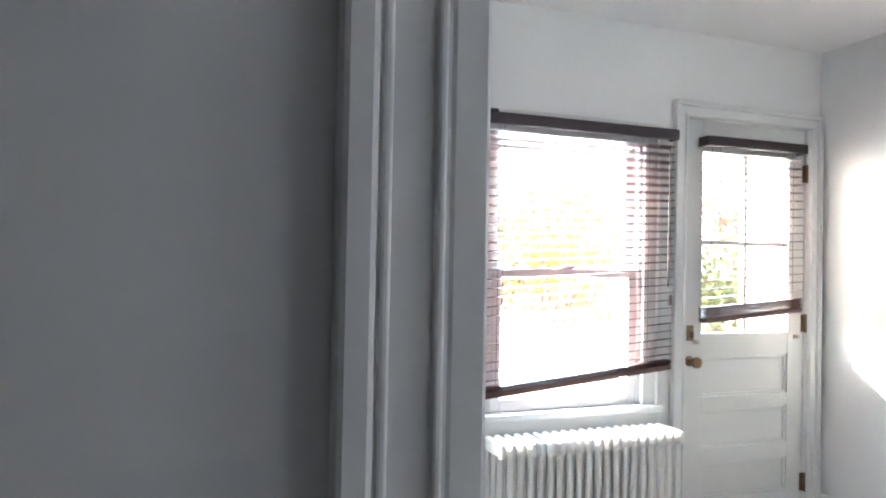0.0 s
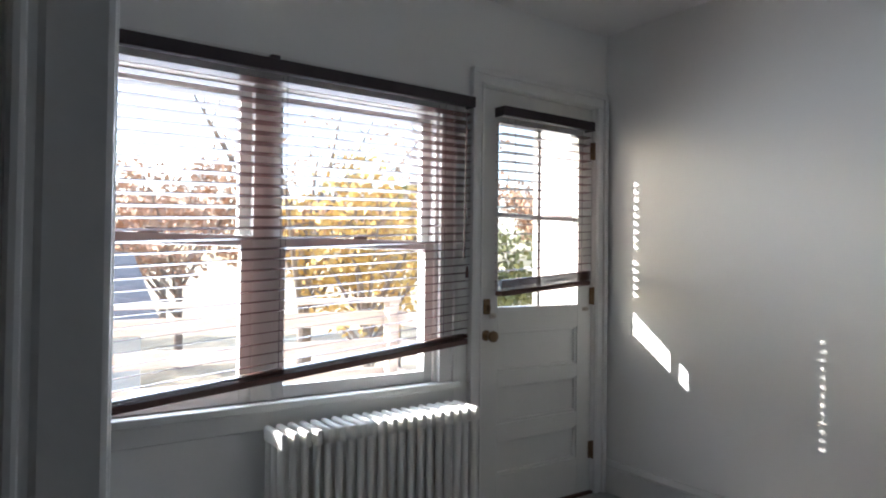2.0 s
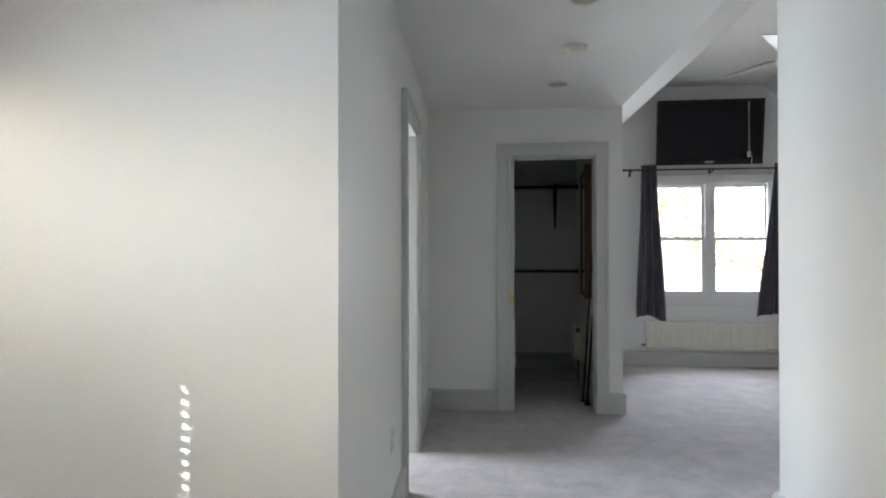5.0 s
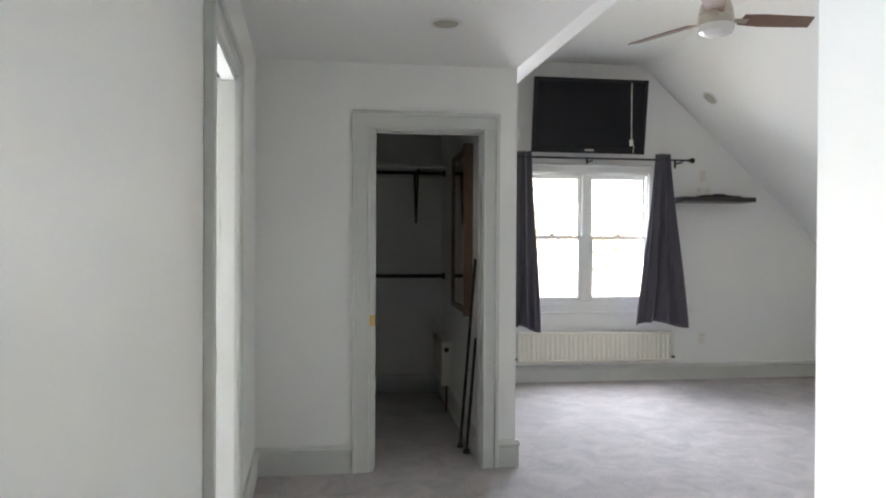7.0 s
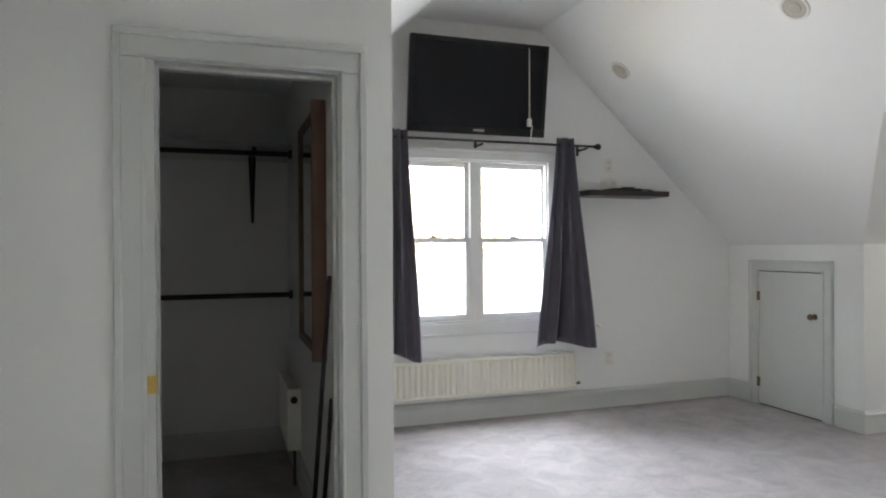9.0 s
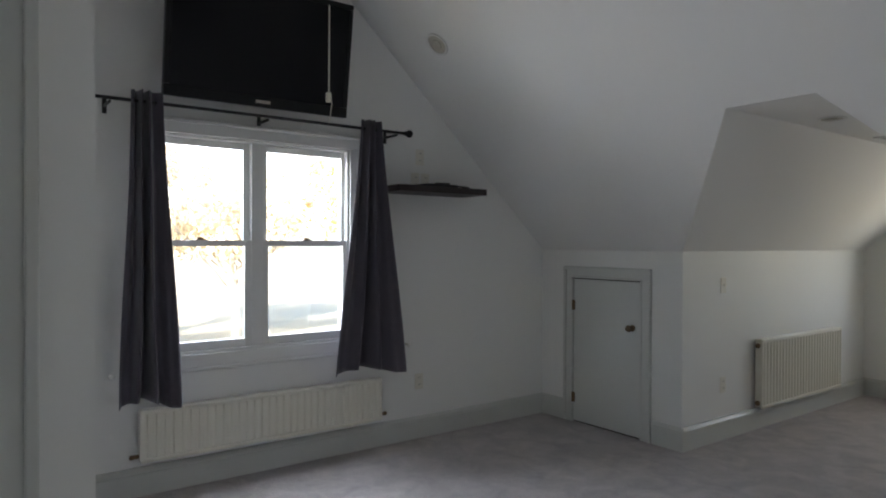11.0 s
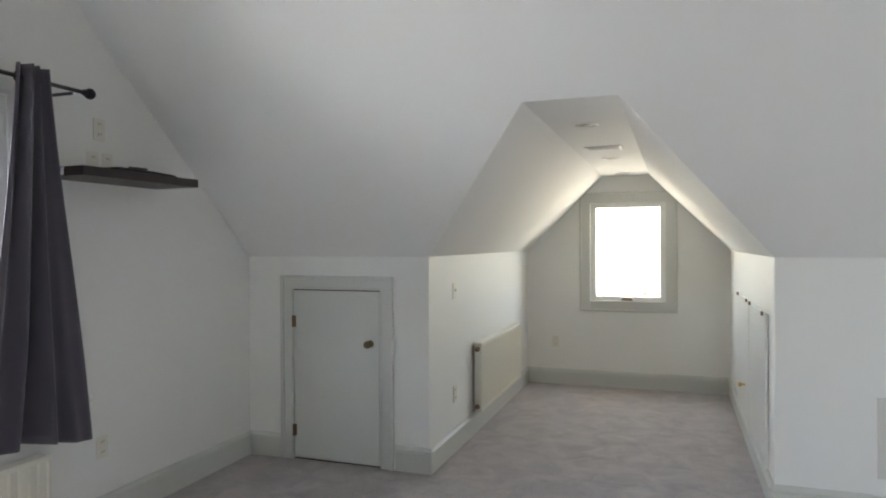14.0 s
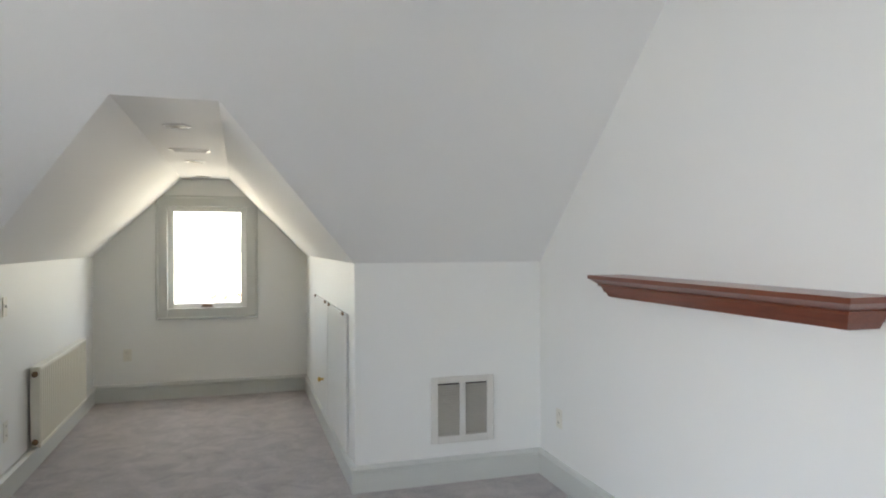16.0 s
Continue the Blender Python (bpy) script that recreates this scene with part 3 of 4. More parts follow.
part("deadbolt", bm, BRONZE, d1, "aged brass deadbolt turn")
part("latch_bracket", box(box(bmesh.new(), kx + 0.02, kx + 0.055, ya - 0.006, ya, 0.912, 0.934, 0.002), kx + 0.028, kx + 0.048, ya - 0.02, ya - 0.006, 0.917, 0.929, 0.003), NICKEL, d1, "small nickel blind bracket")
part("latch_bracket", box(box(bmesh.new(), 3.785, 3.817, ya - 0.006, ya, 0.925, 0.945, 0.002), 3.791, 3.811, ya - 0.02, ya - 0.006, 0.929, 0.941, 0.003), NICKEL, d1, "small nickel blind bracket")
for z in (1.74, 1.0, 0.22):
    bm = cyl(bmesh.new(), (DX1 + 0.001, ya - 0.012, z - 0.045), (DX1 + 0.001, ya - 0.012, z + 0.045), 0.008, seg=12)
    box(bm, DX1 - 0.022, DX1 + 0.02, ya - 0.006, ya - 0.002, z - 0.043, z + 0.043, 0.001)
    part("hinge", bm, BRONZE, d1, "dark brass hinge", True)
structure("trim_outside_door_frame", box(box(box(bmesh.new(), DX0 - 0.06, DX0, YW + T, YW + 0.34, -0.05, 2.02, 0.004), DX1 - 0.02, DX1 + 0.05, YW + T, YW + 0.40, -0.05, 2.02, 0.004), DX0, DX1 - 0.02, YW + T, YW + 0.34, DZ, 2.02, 0.004), WHITE, "white weather frame round the outside door", "trim")
part("threshold", B(DX0, DX1, YW - 0.01, YW + 0.13, 0.001, 0.014, bevel=0.004), WOOD, d1)

# ---- wood blinds ----
def wood_blind(name, label, x0, x1, y, ztop, drop_l, drop_r, n, valance_h, depth, tilt, cords, bunch=0.0, holes=()):
    b = thing(name, label, "blind", (x0, y, ztop))
    bm = box(bmesh.new(), x0 - 0.01, x1 + 0.01, y - depth / 2 - 0.012, y - depth / 2 + 0.002, ztop - valance_h, ztop, 0.003)
    box(bm, x0 - 0.01, x0, y - depth / 2, y + depth / 2, ztop - valance_h, ztop, 0.002), box(bm, x1, x1 + 0.01, y - depth / 2, y + depth / 2, ztop - valance_h, ztop, 0.002)
    part("valance", bm, VALM, b, "nearly black wooden valance")
    part("headrail", B(x0 + 0.004, x1 - 0.004, y - depth / 2 + 0.006, y + depth / 2 - 0.004, ztop - valance_h + 0.008, ztop - 0.006), VALM, b)
    slat = bmesh.new()
    L = x1 - x0
    prof = [(-depth / 2, 0.0006), (-depth / 2 + 0.003, 0.0028), (depth / 2 - 0.003, 0.0028), (depth / 2, 0.0006), (depth / 2 - 0.003, 0.0), (-depth / 2 + 0.003, 0.0)]
    cuts = [0.0] + [v for c in holes for v in (L * c - 0.0045, L * c + 0.0045)] + [L]
    for a, b2 in zip(cuts[::2], cuts[1::2]):
        slab(slat, [(a, p, c) for p, c in prof], (b2 - a, 0, 0))
    for a, b2 in zip(cuts[1:-1:2], cuts[2:-1:2]):
        for e in (-1, 1):
            slab(slat, [(a, e * depth / 2, 0.0003), (a, e * depth * 0.3, 0.0028), (a, e * depth * 0.3, 0.0)], (b2 - a, 0, 0))
    me = mesh_of("slat", slat, SLATM)
    zt = ztop - valance_h - 0.018
    rng = random.Random(name)
    for i in range(n):
        f = (i + 0.4) / n
        zl, zr = zt - (drop_l - valance_h - 0.05) * f, zt - (drop_r - valance_h - 0.05) * f
        o = new("slat", me)
        o.parent = b
        ang = math.degrees(math.atan2(zr - zl, L))
        o.matrix_local = Matrix.Translation((0, 0, zl - ztop)) @ pose(0, 0, 0, tilt + rng.uniform(-1.5, 1.5), -ang, 0)
    zl, zr = ztop - drop_l, ztop - drop_r
    ang = math.degrees(math.atan2(zr - zl, L))
    bm = box(bmesh.new(), 0, L, -depth / 2 + 0.002, depth / 2 - 0.002, -0.012, 0.012, 0.004)
    bm.transform(Matrix.Translation((x0, y, zl)) @ pose(0, 0, 0, 0, -ang, 0))
    part("bottom_rail", bm, SLATM, b)
    for k in range(int(bunch)):
        o = new("slat", me)
        o.parent = b
        o.matrix_local = Matrix.Translation((0, 0, zl - ztop + 0.015 + k * 0.0062)) @ pose(0, 0, 0, rng.uniform(-3, 3), -ang, 0)
    for c in cords:
        cx = x0 + L * c
        for s_ in (-1, 1):
            part("ladder_cord", cyl(bmesh.new(), (cx, y + s_ * depth * 0.48, ztop - valance_h), (cx, y + s_ * depth * 0.48, zl + (zr - zl) * c), 0.0011, seg=6), VALM, b)
    return b

yb1 = YW - 0.055
wb = wood_blind("window_blind", "lopsided mahogany wood blind with open slats", 1.27, 3.0, yb1, 1.875, 1.215, 1.046, 28, 0.046, 0.050, -8, (0.08, 0.52, 0.92), 3, (0.956,))
part("tilt_wand", cyl(bmesh.new(), (2.955, yb1 - 0.045, 1.80), (2.945, yb1 - 0.05, 1.18), 0.0045, seg=8), SLATM, wb, "slim dark tilt wand")
part("cord_tassel", lathe(bmesh.new(), [(0.002, 0.05), (0.006, 0.04), (0.008, 0.0)][::-1], pose(2.965, yb1 - 0.045, 1.10), 10), SLATM, wb)
part("valance_clip", B(2.10, 2.135, yb1 - 0.042, yb1 + 0.02, 1.872, 1.886, bevel=0.004), VALM, wb)
db = wood_blind("door_blind", "short mahogany wood blind hanging on the door glass", 3.20, 3.775, YW - 0.028, 1.87, 0.845, 0.800, 18, 0.045, 0.055, -2, (0.12, 0.88), 7)

# ---- cast radiator ----
def column_radiator(x0, x1, y0, y1, z0, z1, n):
    r = thing("column_radiator", "white cast-iron column radiator below the window", "radiator", ((x0 + x1) / 2, (y0 + y1) / 2, 0))
    p = (x1 - x0) / n
    w, ym = p * 0.62, (y0 + y1) / 2
    bm = bmesh.new()
    for k in range(3):
        yc = y0 + 0.03 + (y1 - y0 - 0.06) * k / 2
        cyl(bm, (0, yc, z0 + 0.07), (0, yc, z1 - 0.03), w * 0.52, seg=10)
    box(bm, -w / 2, w / 2, y0, y1, z1 - 0.055, z1, 0.018), box(bm, -w / 2, w / 2, y0, y1, z0 + 0.05, z0 + 0.095, 0.015)
    bm.transform(Matrix.Translation((0, -ym, 0)))
    me = mesh_of("section", bm, RADP)
    for q in me.polygons:
        q.use_smooth = True
    me.set_sharp_from_angle(angle=radians(45))
    for i in range(n):
        o = new("section", me)
        o.parent = r
        o.location = (x0 + p * (i + 0.5) - (x0 + x1) / 2, 0, 0)
    for zc in (z1 - 0.03, z0 + 0.072):
        part("hub_pipe", cyl(bmesh.new(), (x0 + p / 2, ym, zc), (x1 - p / 2, ym, zc), 0.016, seg=10), RADP, r)
    for xx in (x0 + p / 2, x1 - p / 2):
        for yy in (y0 + 0.03, y1 - 0.03):
            part("foot", cyl(bmesh.new(), (xx, yy, 0.0), (xx, yy, z0 + 0.08), 0.014, 0.02, 10), RADP, r)
    return r

column_radiator(2.10, 2.955, YW - 0.225, YW - 0.055, 0.02, 0.585, 20)

# ---- landing door ----
d2 = thing("door_2", "white painted door hung on brass hinges", "door", (2.835, HS, 0), kind="structure")
bm = bmesh.new()
for a in ((2.005, 2.10, 0.012, 2.03), (2.735, 2.828, 0.012, 2.03), (2.10, 2.735, 1.93, 2.03), (2.10, 2.735, 1.44, 1.54), (2.10, 2.735, 0.72, 0.90), (2.10, 2.735, 0.012, 0.22)):
    box(bm, a[0], a[1], HS - 0.040, HS - 0.002, a[2], a[3], 0.002)
part("door_slab", bm, WHITE, d2)
for z0, z1 in ((1.54, 1.93), (0.90, 1.44), (0.22, 0.72)):
    part("panel", B(2.10, 2.735, HS - 0.032, HS - 0.010, z0, z1), WHITE, d2)
for z in (1.61, 1.035, 0.30):
    bm = cyl(bmesh.new(), (2.836, HS + 0.008, z - 0.036), (2.836, HS + 0.008, z + 0.036), 0.006, seg=12)
    box(bm, 2.824, 2.842, HS - 0.0015, HS + 0.003, z - 0.035, z + 0.035, 0.001)
    for zz in (-0.012, 0.012):
        cyl(bm, (2.836, HS + 0.008, z + zz - 0.0015), (2.836, HS + 0.008, z + zz + 0.0015), 0.007, seg=12)
    part("hinge", bm, BRASS, d2, "polished brass hinge", True)

# ---- pocket door ----
d3 = thing("door_3", "white pocket door slid open into the wall", "door", kind="structure")
d3.matrix_world = hall_pose
def local_part(name, bm, mat, parent, label=""):
    ob = new(name, mesh_of(name, bm, mat))
    ob.parent = parent
    if label:
        ob["label"] = label
    return ob
local_part("door_edge", B(PU0 - 0.02, PU0 + 0.012, 0.052, 0.088, 0.012, PZ - 0.005, bevel=0.002), WHITE, d3)
local_part("door_track", B(PU0 + 0.015, PU1 - 0.005, 0.047, 0.093, PZ - 0.010, PZ - 0.003), DARK, d3, "dark sliding track in the door head")
bm = box(bmesh.new(), PU1 - 0.008, PU1 - 0.0042, 0.060, 0.092, 0.83, 0.93, 0.001)
box(bm, PU1 - 0.012, PU1 - 0.008, 0.066, 0.086, 0.855, 0.905, 0.001)
local_part("strike_plate", bm, NICKEL, d3, "tarnished nickel strike plate")

# added cabinet-shaped filler: makes the strip beside the far jamb dark
bc = thing("dark_filler", "tall dark brown filler added to darken the view past the pocket door", "cabinet", (7.3, 1.6, 0))
part("body", B(7.16, 7.398, 1.20, 2.25, 0.0, 2.12, bevel=0.003), ESPRESSO, bc)
for a in (1.205, 1.73):
    dr = part("door", B(7.142, 7.16, a, a + 0.515, 0.09, 2.11, bevel=0.003), ESPRESSO, bc)
    part("handle", cyl(bmesh.new(), (7.13, 1.72 if a < 1.5 else 1.755, 0.95), (7.13, 1.72 if a < 1.5 else 1.755, 1.10), 0.005, seg=8), NICKEL, dr)

# ---- closet ----
sh = thing("closet_shelf", "painted closet shelf on black brackets", "shelf", (9.45, 0.5, 2.0))
part("board", B(9.27, 9.615, CE + 0.205, 1.29, 2.012, 2.032, bevel=0.003), TRIM, sh)
part("cleat", B(9.60, 9.618, CE + 0.205, 1.29, 1.955, 2.009), TRIM, sh)
def bracket(y):
    """Shelf arm and a wall leg that narrows downwards."""
    bm = box(bmesh.new(), 9.30, 9.612, y - 0.012, y + 0.012, 1.985, 2.009, 0.002)
    slab(bm, [(9.585, y - 0.024, 1.985), (9.585, y + 0.024, 1.985), (9.585, y + 0.008, 1.54), (9.585, y - 0.008, 1.54)], (0.028, 0, 0))
    slab(bm, [(9.40, y - 0.005, 1.985), (9.585, y - 0.005, 1.985), (9.585, y - 0.005, 1.72)], (0, 0.010, 0))
    part("bracket", bm, BLACK, sh)
for y in (-0.075, 0.75):
    bracket(y)
def closet_rod(z, label):
    r = thing("closet_rod", label, "rod", (9.34, 0.5, z), "closet rods")
    part("tube", cyl(bmesh.new(), (9.34, CE + 0.205, z), (9.34, 1.295, z), 0.016), BLACK, r, rounded=True)
    part("end_cup", cyl(bmesh.new(), (9.34, CE + 0.202, z), (9.34, CE + 0.222, z), 0.028), BLACK, r, rounded=True)
closet_rod(1.975, "black upper closet rod below the shelf")
closet_rod(1.075, "black lower closet rod")
mr = thing("wall_mirror", "tall mirror in a deep brown wooden frame on the closet wall", "mirror", (8.3, CE + 0.2, 0.87))
my = CE + 0.2005
part("glass", B(7.945, 8.685, my + 0.012, my + 0.018, 0.915, 1.985), MIRROR, mr, "silvered mirror glass")
for a in ((7.905, 7.945, 0.875, 2.025, 0.062), (8.685, 8.725, 0.875, 2.025, 0.030), (7.945, 8.685, 1.985, 2.025, 0.030), (7.945, 8.685, 0.875, 0.915, 0.030)):
    part("frame_rail", B(a[0], a[1], my, my + a[4], a[2], a[3], bevel=0.004), WOOD, mr)

def panel_radiator(name, label, c, length, z0, z1, turn, mat, flutes, pipe=True):
    """Ribbed steel panel; built along local x with its back on y = 0 and the room at -y."""
    r = thing(name, label, "radiator", c)
    r.rotation_euler = (0, 0, radians(turn))
    h = z1 - z0
    bm = bmesh.new()
    pitch = length / flutes
    pts = [(-length / 2, -0.075)]
    for i in range(flutes):
        a = -length / 2 + pitch * i
        pts += [(a + pitch * 0.18, -0.075), (a + pitch * 0.32, -0.066), (a + pitch * 0.68, -0.066), (a + pitch * 0.82, -0.075)]
    pts += [(length / 2, -0.075), (length / 2, -0.058), (-length / 2, -0.058)]
    slab(bm, [(x, y, z0 + 0.025) for x, y in pts], (0, 0, h - 0.05))
    box(bm, -length / 2, length / 2, -0.078, -0.056, z0, z0 + 0.027, 0.006), box(bm, -length / 2, length / 2, -0.078, -0.056, z1 - 0.027, z1, 0.006)
    local_part("front_panel", bm, mat, r)
    local_part("back_panel", B(-length / 2, length / 2, -0.03, -0.016, z0, z1, bevel=0.004), mat, r)
    bm = box(bmesh.new(), -length / 2 + 0.01, length / 2 - 0.01, -0.056, -0.03, z1 - 0.008, z1 - 0.001, 0.001)
    local_part("top_grille", bm, mat, r)
    for s_ in (-1, 1):
        local_part("end_cover", B(s_ * length / 2 - 0.003, s_ * length / 2 + 0.003, -0.07, -0.018, z0 + 0.01, z1 - 0.004, bevel=0.001), mat, r)
        local_part("wall_bracket", B(s_ * length * 0.38 - 0.02, s_ * length * 0.38 + 0.02, -0.016, -0.001, z0 + 0.02, z1 - 0.03), mat, r)
    return r

r1 = panel_radiator("panel_radiator", "cream ribbed panel radiator under the window pair", (XT, -1.88, 0), 1.56, 0.20, 0.495, -90, CREAM, 33)
for s_ in (-1, 1):
    bm = cyl(bmesh.new(), (s_ * 0.785, -0.045, 0.235), (s_ * 0.815, -0.045, 0.235), 0.012, seg=10)
    ball(bm, (s_ * 0.822, -0.045, 0.235), 0.014)
    local_part("valve", bm, BRONZE, r1, "small aged brass valve")
r2 = panel_radiator("panel_radiator", "white ribbed panel radiator on the dormer wall", (NX1, -5.91, 0), 1.36, 0.17, 0.70, -90, CREAM, 28)
for z in (0.215, 0.655):
    local_part("valve", ball(cyl(bmesh.new(), (-0.70, -0.045, z), (-0.665, -0.045, z), 0.013, seg=10), (-0.705, -0.05, z), 0.02), BRONZE, r2, "aged brass valve")
r3 = panel_radiator("panel_radiator", "small white convector on the closet wall", (9.20, CE + 0.2, 0), 0.62, 0.20, 0.56, 180, CREAM, 12)
local_part("end_panel", B(0.313, 0.325, -0.085, -0.004, 0.205, 0.562, bevel=0.006), CREAM, r3)
local_part("control_knob", lathe(bmesh.new(), [(0.020, 0), (0.020, 0.014), (0.014, 0.022)], pose(0.325, -0.045, 0.50, 0, 90, 0), 16), PLASTIC, r3, "small dark control knob")
local_part("pipe", cyl(bmesh.new(), (0.30, -0.04, 0.0), (0.30, -0.04, 0.21), 0.009, seg=10), BRONZE, r3, "thin copper pipe")

for (px, py), (qx, qy, qz) in (((7.93, -0.235), (7.72, CE + 0.205, 1.26)), ((7.80, -0.255), (7.70, CE + 0.203, 0.76))):
    po = thing("curtain_pole", "slim black curtain pole leaning in the closet doorway", "pole", (px, py, 0), "leaning poles")
    part("tube", cyl(bmesh.new(), (px, py, 0.012), (qx, qy + 0.012, qz), 0.010, seg=12), BLACK, po, rounded=True)
    part("end_cap", cyl(bmesh.new(), (px, py, 0.0), (px, py, 0.028), 0.024, 0.016, 14), BLACK, po, rounded=True)
sp = thing("strike_plate", "bright brass strike plate on the closet jamb", "hardware", (XC, OY1 - 0.006, 0.9))
part("plate", B(XC - 0.006, XC + 0.04, OY1 - 0.0315, OY1 - 0.0285, 0.865, 0.935, bevel=0.001), BRASS, sp)
part("lip", B(XC - 0.012, XC - 0.0085, OY1 - 0.0315, OY1 + 0.006, 0.868, 0.932, bevel=0.001), BRASS, sp)

# ---- television, curtains, wall shelf ----
tv = thing("television", "large black flat-screen television tilted on the gable wall", "television", (9.7, -1.73, 2.58))
tm = Matrix.Translation((9.66, -1.740, 2.58)) @ pose(0, 0, 0, 0, -8.0, 0)
def tv_part(name, bm, mat, parent=None, label=""):
    bm.transform(tm)
    return part(name, bm, mat, parent or tv, label)
tw, th = 0.558, 0.350
bm = bmesh.new()
for a in ((-tw, tw, th - 0.032, th), (-tw, tw, -th, -th + 0.062), (-tw, -tw + 0.03, -th + 0.062, th - 0.032), (tw - 0.03, tw, -th + 0.062, th - 0.032)):
    box(bm, -0.022, 0.03, a[0], a[1], a[2], a[3], 0.006)
bz = tv_part("bezel", bm, PLASTIC)
tv_part("screen", B(-0.014, -0.008, -tw + 0.03, tw - 0.03, -th + 0.062, th - 0.032), SCREEN)
tv_part("back_cover", B(0.03, 0.085, -tw + 0.05, tw - 0.05, -th + 0.04, th - 0.04, bevel=0.02), PLASTIC)
tv_part("badge", B(-0.0245, -0.022, -0.045, 0.045, -th + 0.022, -th + 0.040, bevel=0.002), NICKEL, bz, "small silver badge")
part("wall_mount", B(9.74, XT, -1.93, -1.52, 2.42, 2.72, bevel=0.004), BLACK, tv)
bm = cyl(bmesh.new(), (9.60, -2.13, 2.93), (9.615, -2.135, 2.36), 0.004, seg=8)
part("cable", bm, IVORY, tv, "thin white cable hanging over the screen", True)
bm = box(bmesh.new(), 9.605, 9.63, -2.15, -2.118, 2.30, 2.36, 0.004)
part("cable_plug", bm, IVORY, tv, "white cable plug")
cyl_b = cyl(bmesh.new(), (9.64, -2.17, 2.31), (9.72, -2.19, 2.19), 0.0035, seg=8)
part("cable", cyl_b, IVORY, tv, "thin white cable hanging over the screen", True)

ROD_X, ROD_Z = 9.755, 2.192
rod = thing("curtain_rod", "black metal curtain rod with ball ends", "curtain rod", (ROD_X, -1.83, ROD_Z))
part("rod_tube", cyl(bmesh.new(), (ROD_X, -0.84, ROD_Z), (ROD_X, -2.80, ROD_Z), 0.0095), BLACK, rod, rounded=True)
for y, s_ in ((-0.84, 1), (-2.80, -1)):
    bm = ball(bmesh.new(), (ROD_X, y + s_ * 0.025, ROD_Z), 0.027)
    cyl(bm, (ROD_X, y - s_ * 0.01, ROD_Z), (ROD_X, y + s_ * 0.008, ROD_Z), 0.015)
    part("finial", bm, BLACK, rod, rounded=True)
for y in (-0.93, -1.80, -2.72):
    bm = box(bmesh.new(), ROD_X - 0.006, XT, y - 0.006, y + 0.006, ROD_Z - 0.026, ROD_Z - 0.012, 0.002)
    box(bm, XT - 0.006, XT - 0.0005, y - 0.012, y + 0.012, ROD_Z - 0.06, ROD_Z + 0.02, 0.002)
    part("rod_bracket", bm, BLACK, rod)

def curtain(y_top0, y_top1, y_bot0, y_bot1, z0, seed):
    """Gathered cloth: folds that open out downwards, with a slight swing at the hem."""
    c = thing("curtain", "charcoal grommet curtain gathered to the side of the window", "curtain", (ROD_X, (y_top0 + y_top1) / 2, ROD_Z), "window curtains")
    rng = random.Random(seed)
    ph = rng.uniform(0, 6)
    bm = bmesh.new()
    nu, nv, zt = 110, 40, ROD_Z + 0.055
    rows = []
    for j in range(nv + 1):
        f = j / nv
        g = f ** 1.15
        a, b = y_top0 + (y_bot0 - y_top0) * g, y_top1 + (y_bot1 - y_top1) * g
        row = []
        for i in range(nu + 1):
            u = i / nu
            amp = 0.048 + 0.030 * f
            w = math.sin((u + 0.05 * math.sin(u * 7 + ph)) * 3.4 * math.tau + ph + 0.9 * math.sin(f * 2.0 + u * 2)) * amp * (0.65 + 0.45 * math.sin(u * 8 + ph * 2 + f))
            w += 0.006 * math.sin(u * 7 * math.tau + f * 3 + ph) * f
            y = a + (b - a) * u + 0.012 * math.sin(f * 5 + u * 9 + ph) * f
            x = ROD_X - 0.012 + w - 0.02 * f
            z = zt - (zt - z0) * f - (0.030 * math.sin(u * 5 + ph) * f ** 2)
            row.append(bm.verts.new((x, y, z)))
        rows.append(row)
    for p, q in zip(rows, rows[1:]):
        for i in range(nu):
            bm.faces.new((p[i], p[i + 1], q[i + 1], q[i]))
    o = part("cloth", bm, CURTAIN, c)
    for q in o.data.polygons:
        q.use_smooth = True
    m = o.modifiers.new("thickness", "SOLIDIFY")
    m.thickness = 0.003
    for i in range(5):
        y = y_top0 + (y_top1 - y_top0) * (i + 0.5) / 5
        ring = bmesh.new()
        cyl(ring, (ROD_X, y - 0.002, ROD_Z), (ROD_X, y + 0.002, ROD_Z), 0.022)
        part("grommet", ring, BLACK, c)

curtain(-2.595, -2.435, -2.785, -2.235, 0.575, 3)
curtain(-1.20, -1.03, -1.29, -0.97, 0.545, 8)

for y in (-2.90, -0.96):
    hb = thing("curtain_holdback", "small clear curtain holdback on the wall", "holdback", (XT, y, 0.70), "curtain holdbacks")
    part("stem", cyl(bmesh.new(), (XT, y, 0.70), (XT - 0.05, y, 0.70), 0.006, seg=10), NICKEL, hb)
    part("knob", ball(bmesh.new(), (XT - 0.055, y, 0.70), 0.018, 0.6, 1, 1), OPAL, hb, rounded=True)

ws = thing("wall_shelf", "espresso floating shelf on the gable wall", "shelf", (9.77, -3.03, 1.80))
part("shelf_body", B(9.610, XT - 0.001, -3.415, -2.655, 1.782, 1.826, bevel=0.003), ESPRESSO, ws)
cb = thing("cable_box", "flat black electronics box on the wall shelf", "electronics", (9.78, -3.08, 1.826))
part("case", B(9.69, 9.85, -3.21, -2.93, 1.826, 1.852, bevel=0.008), PLASTIC, cb)
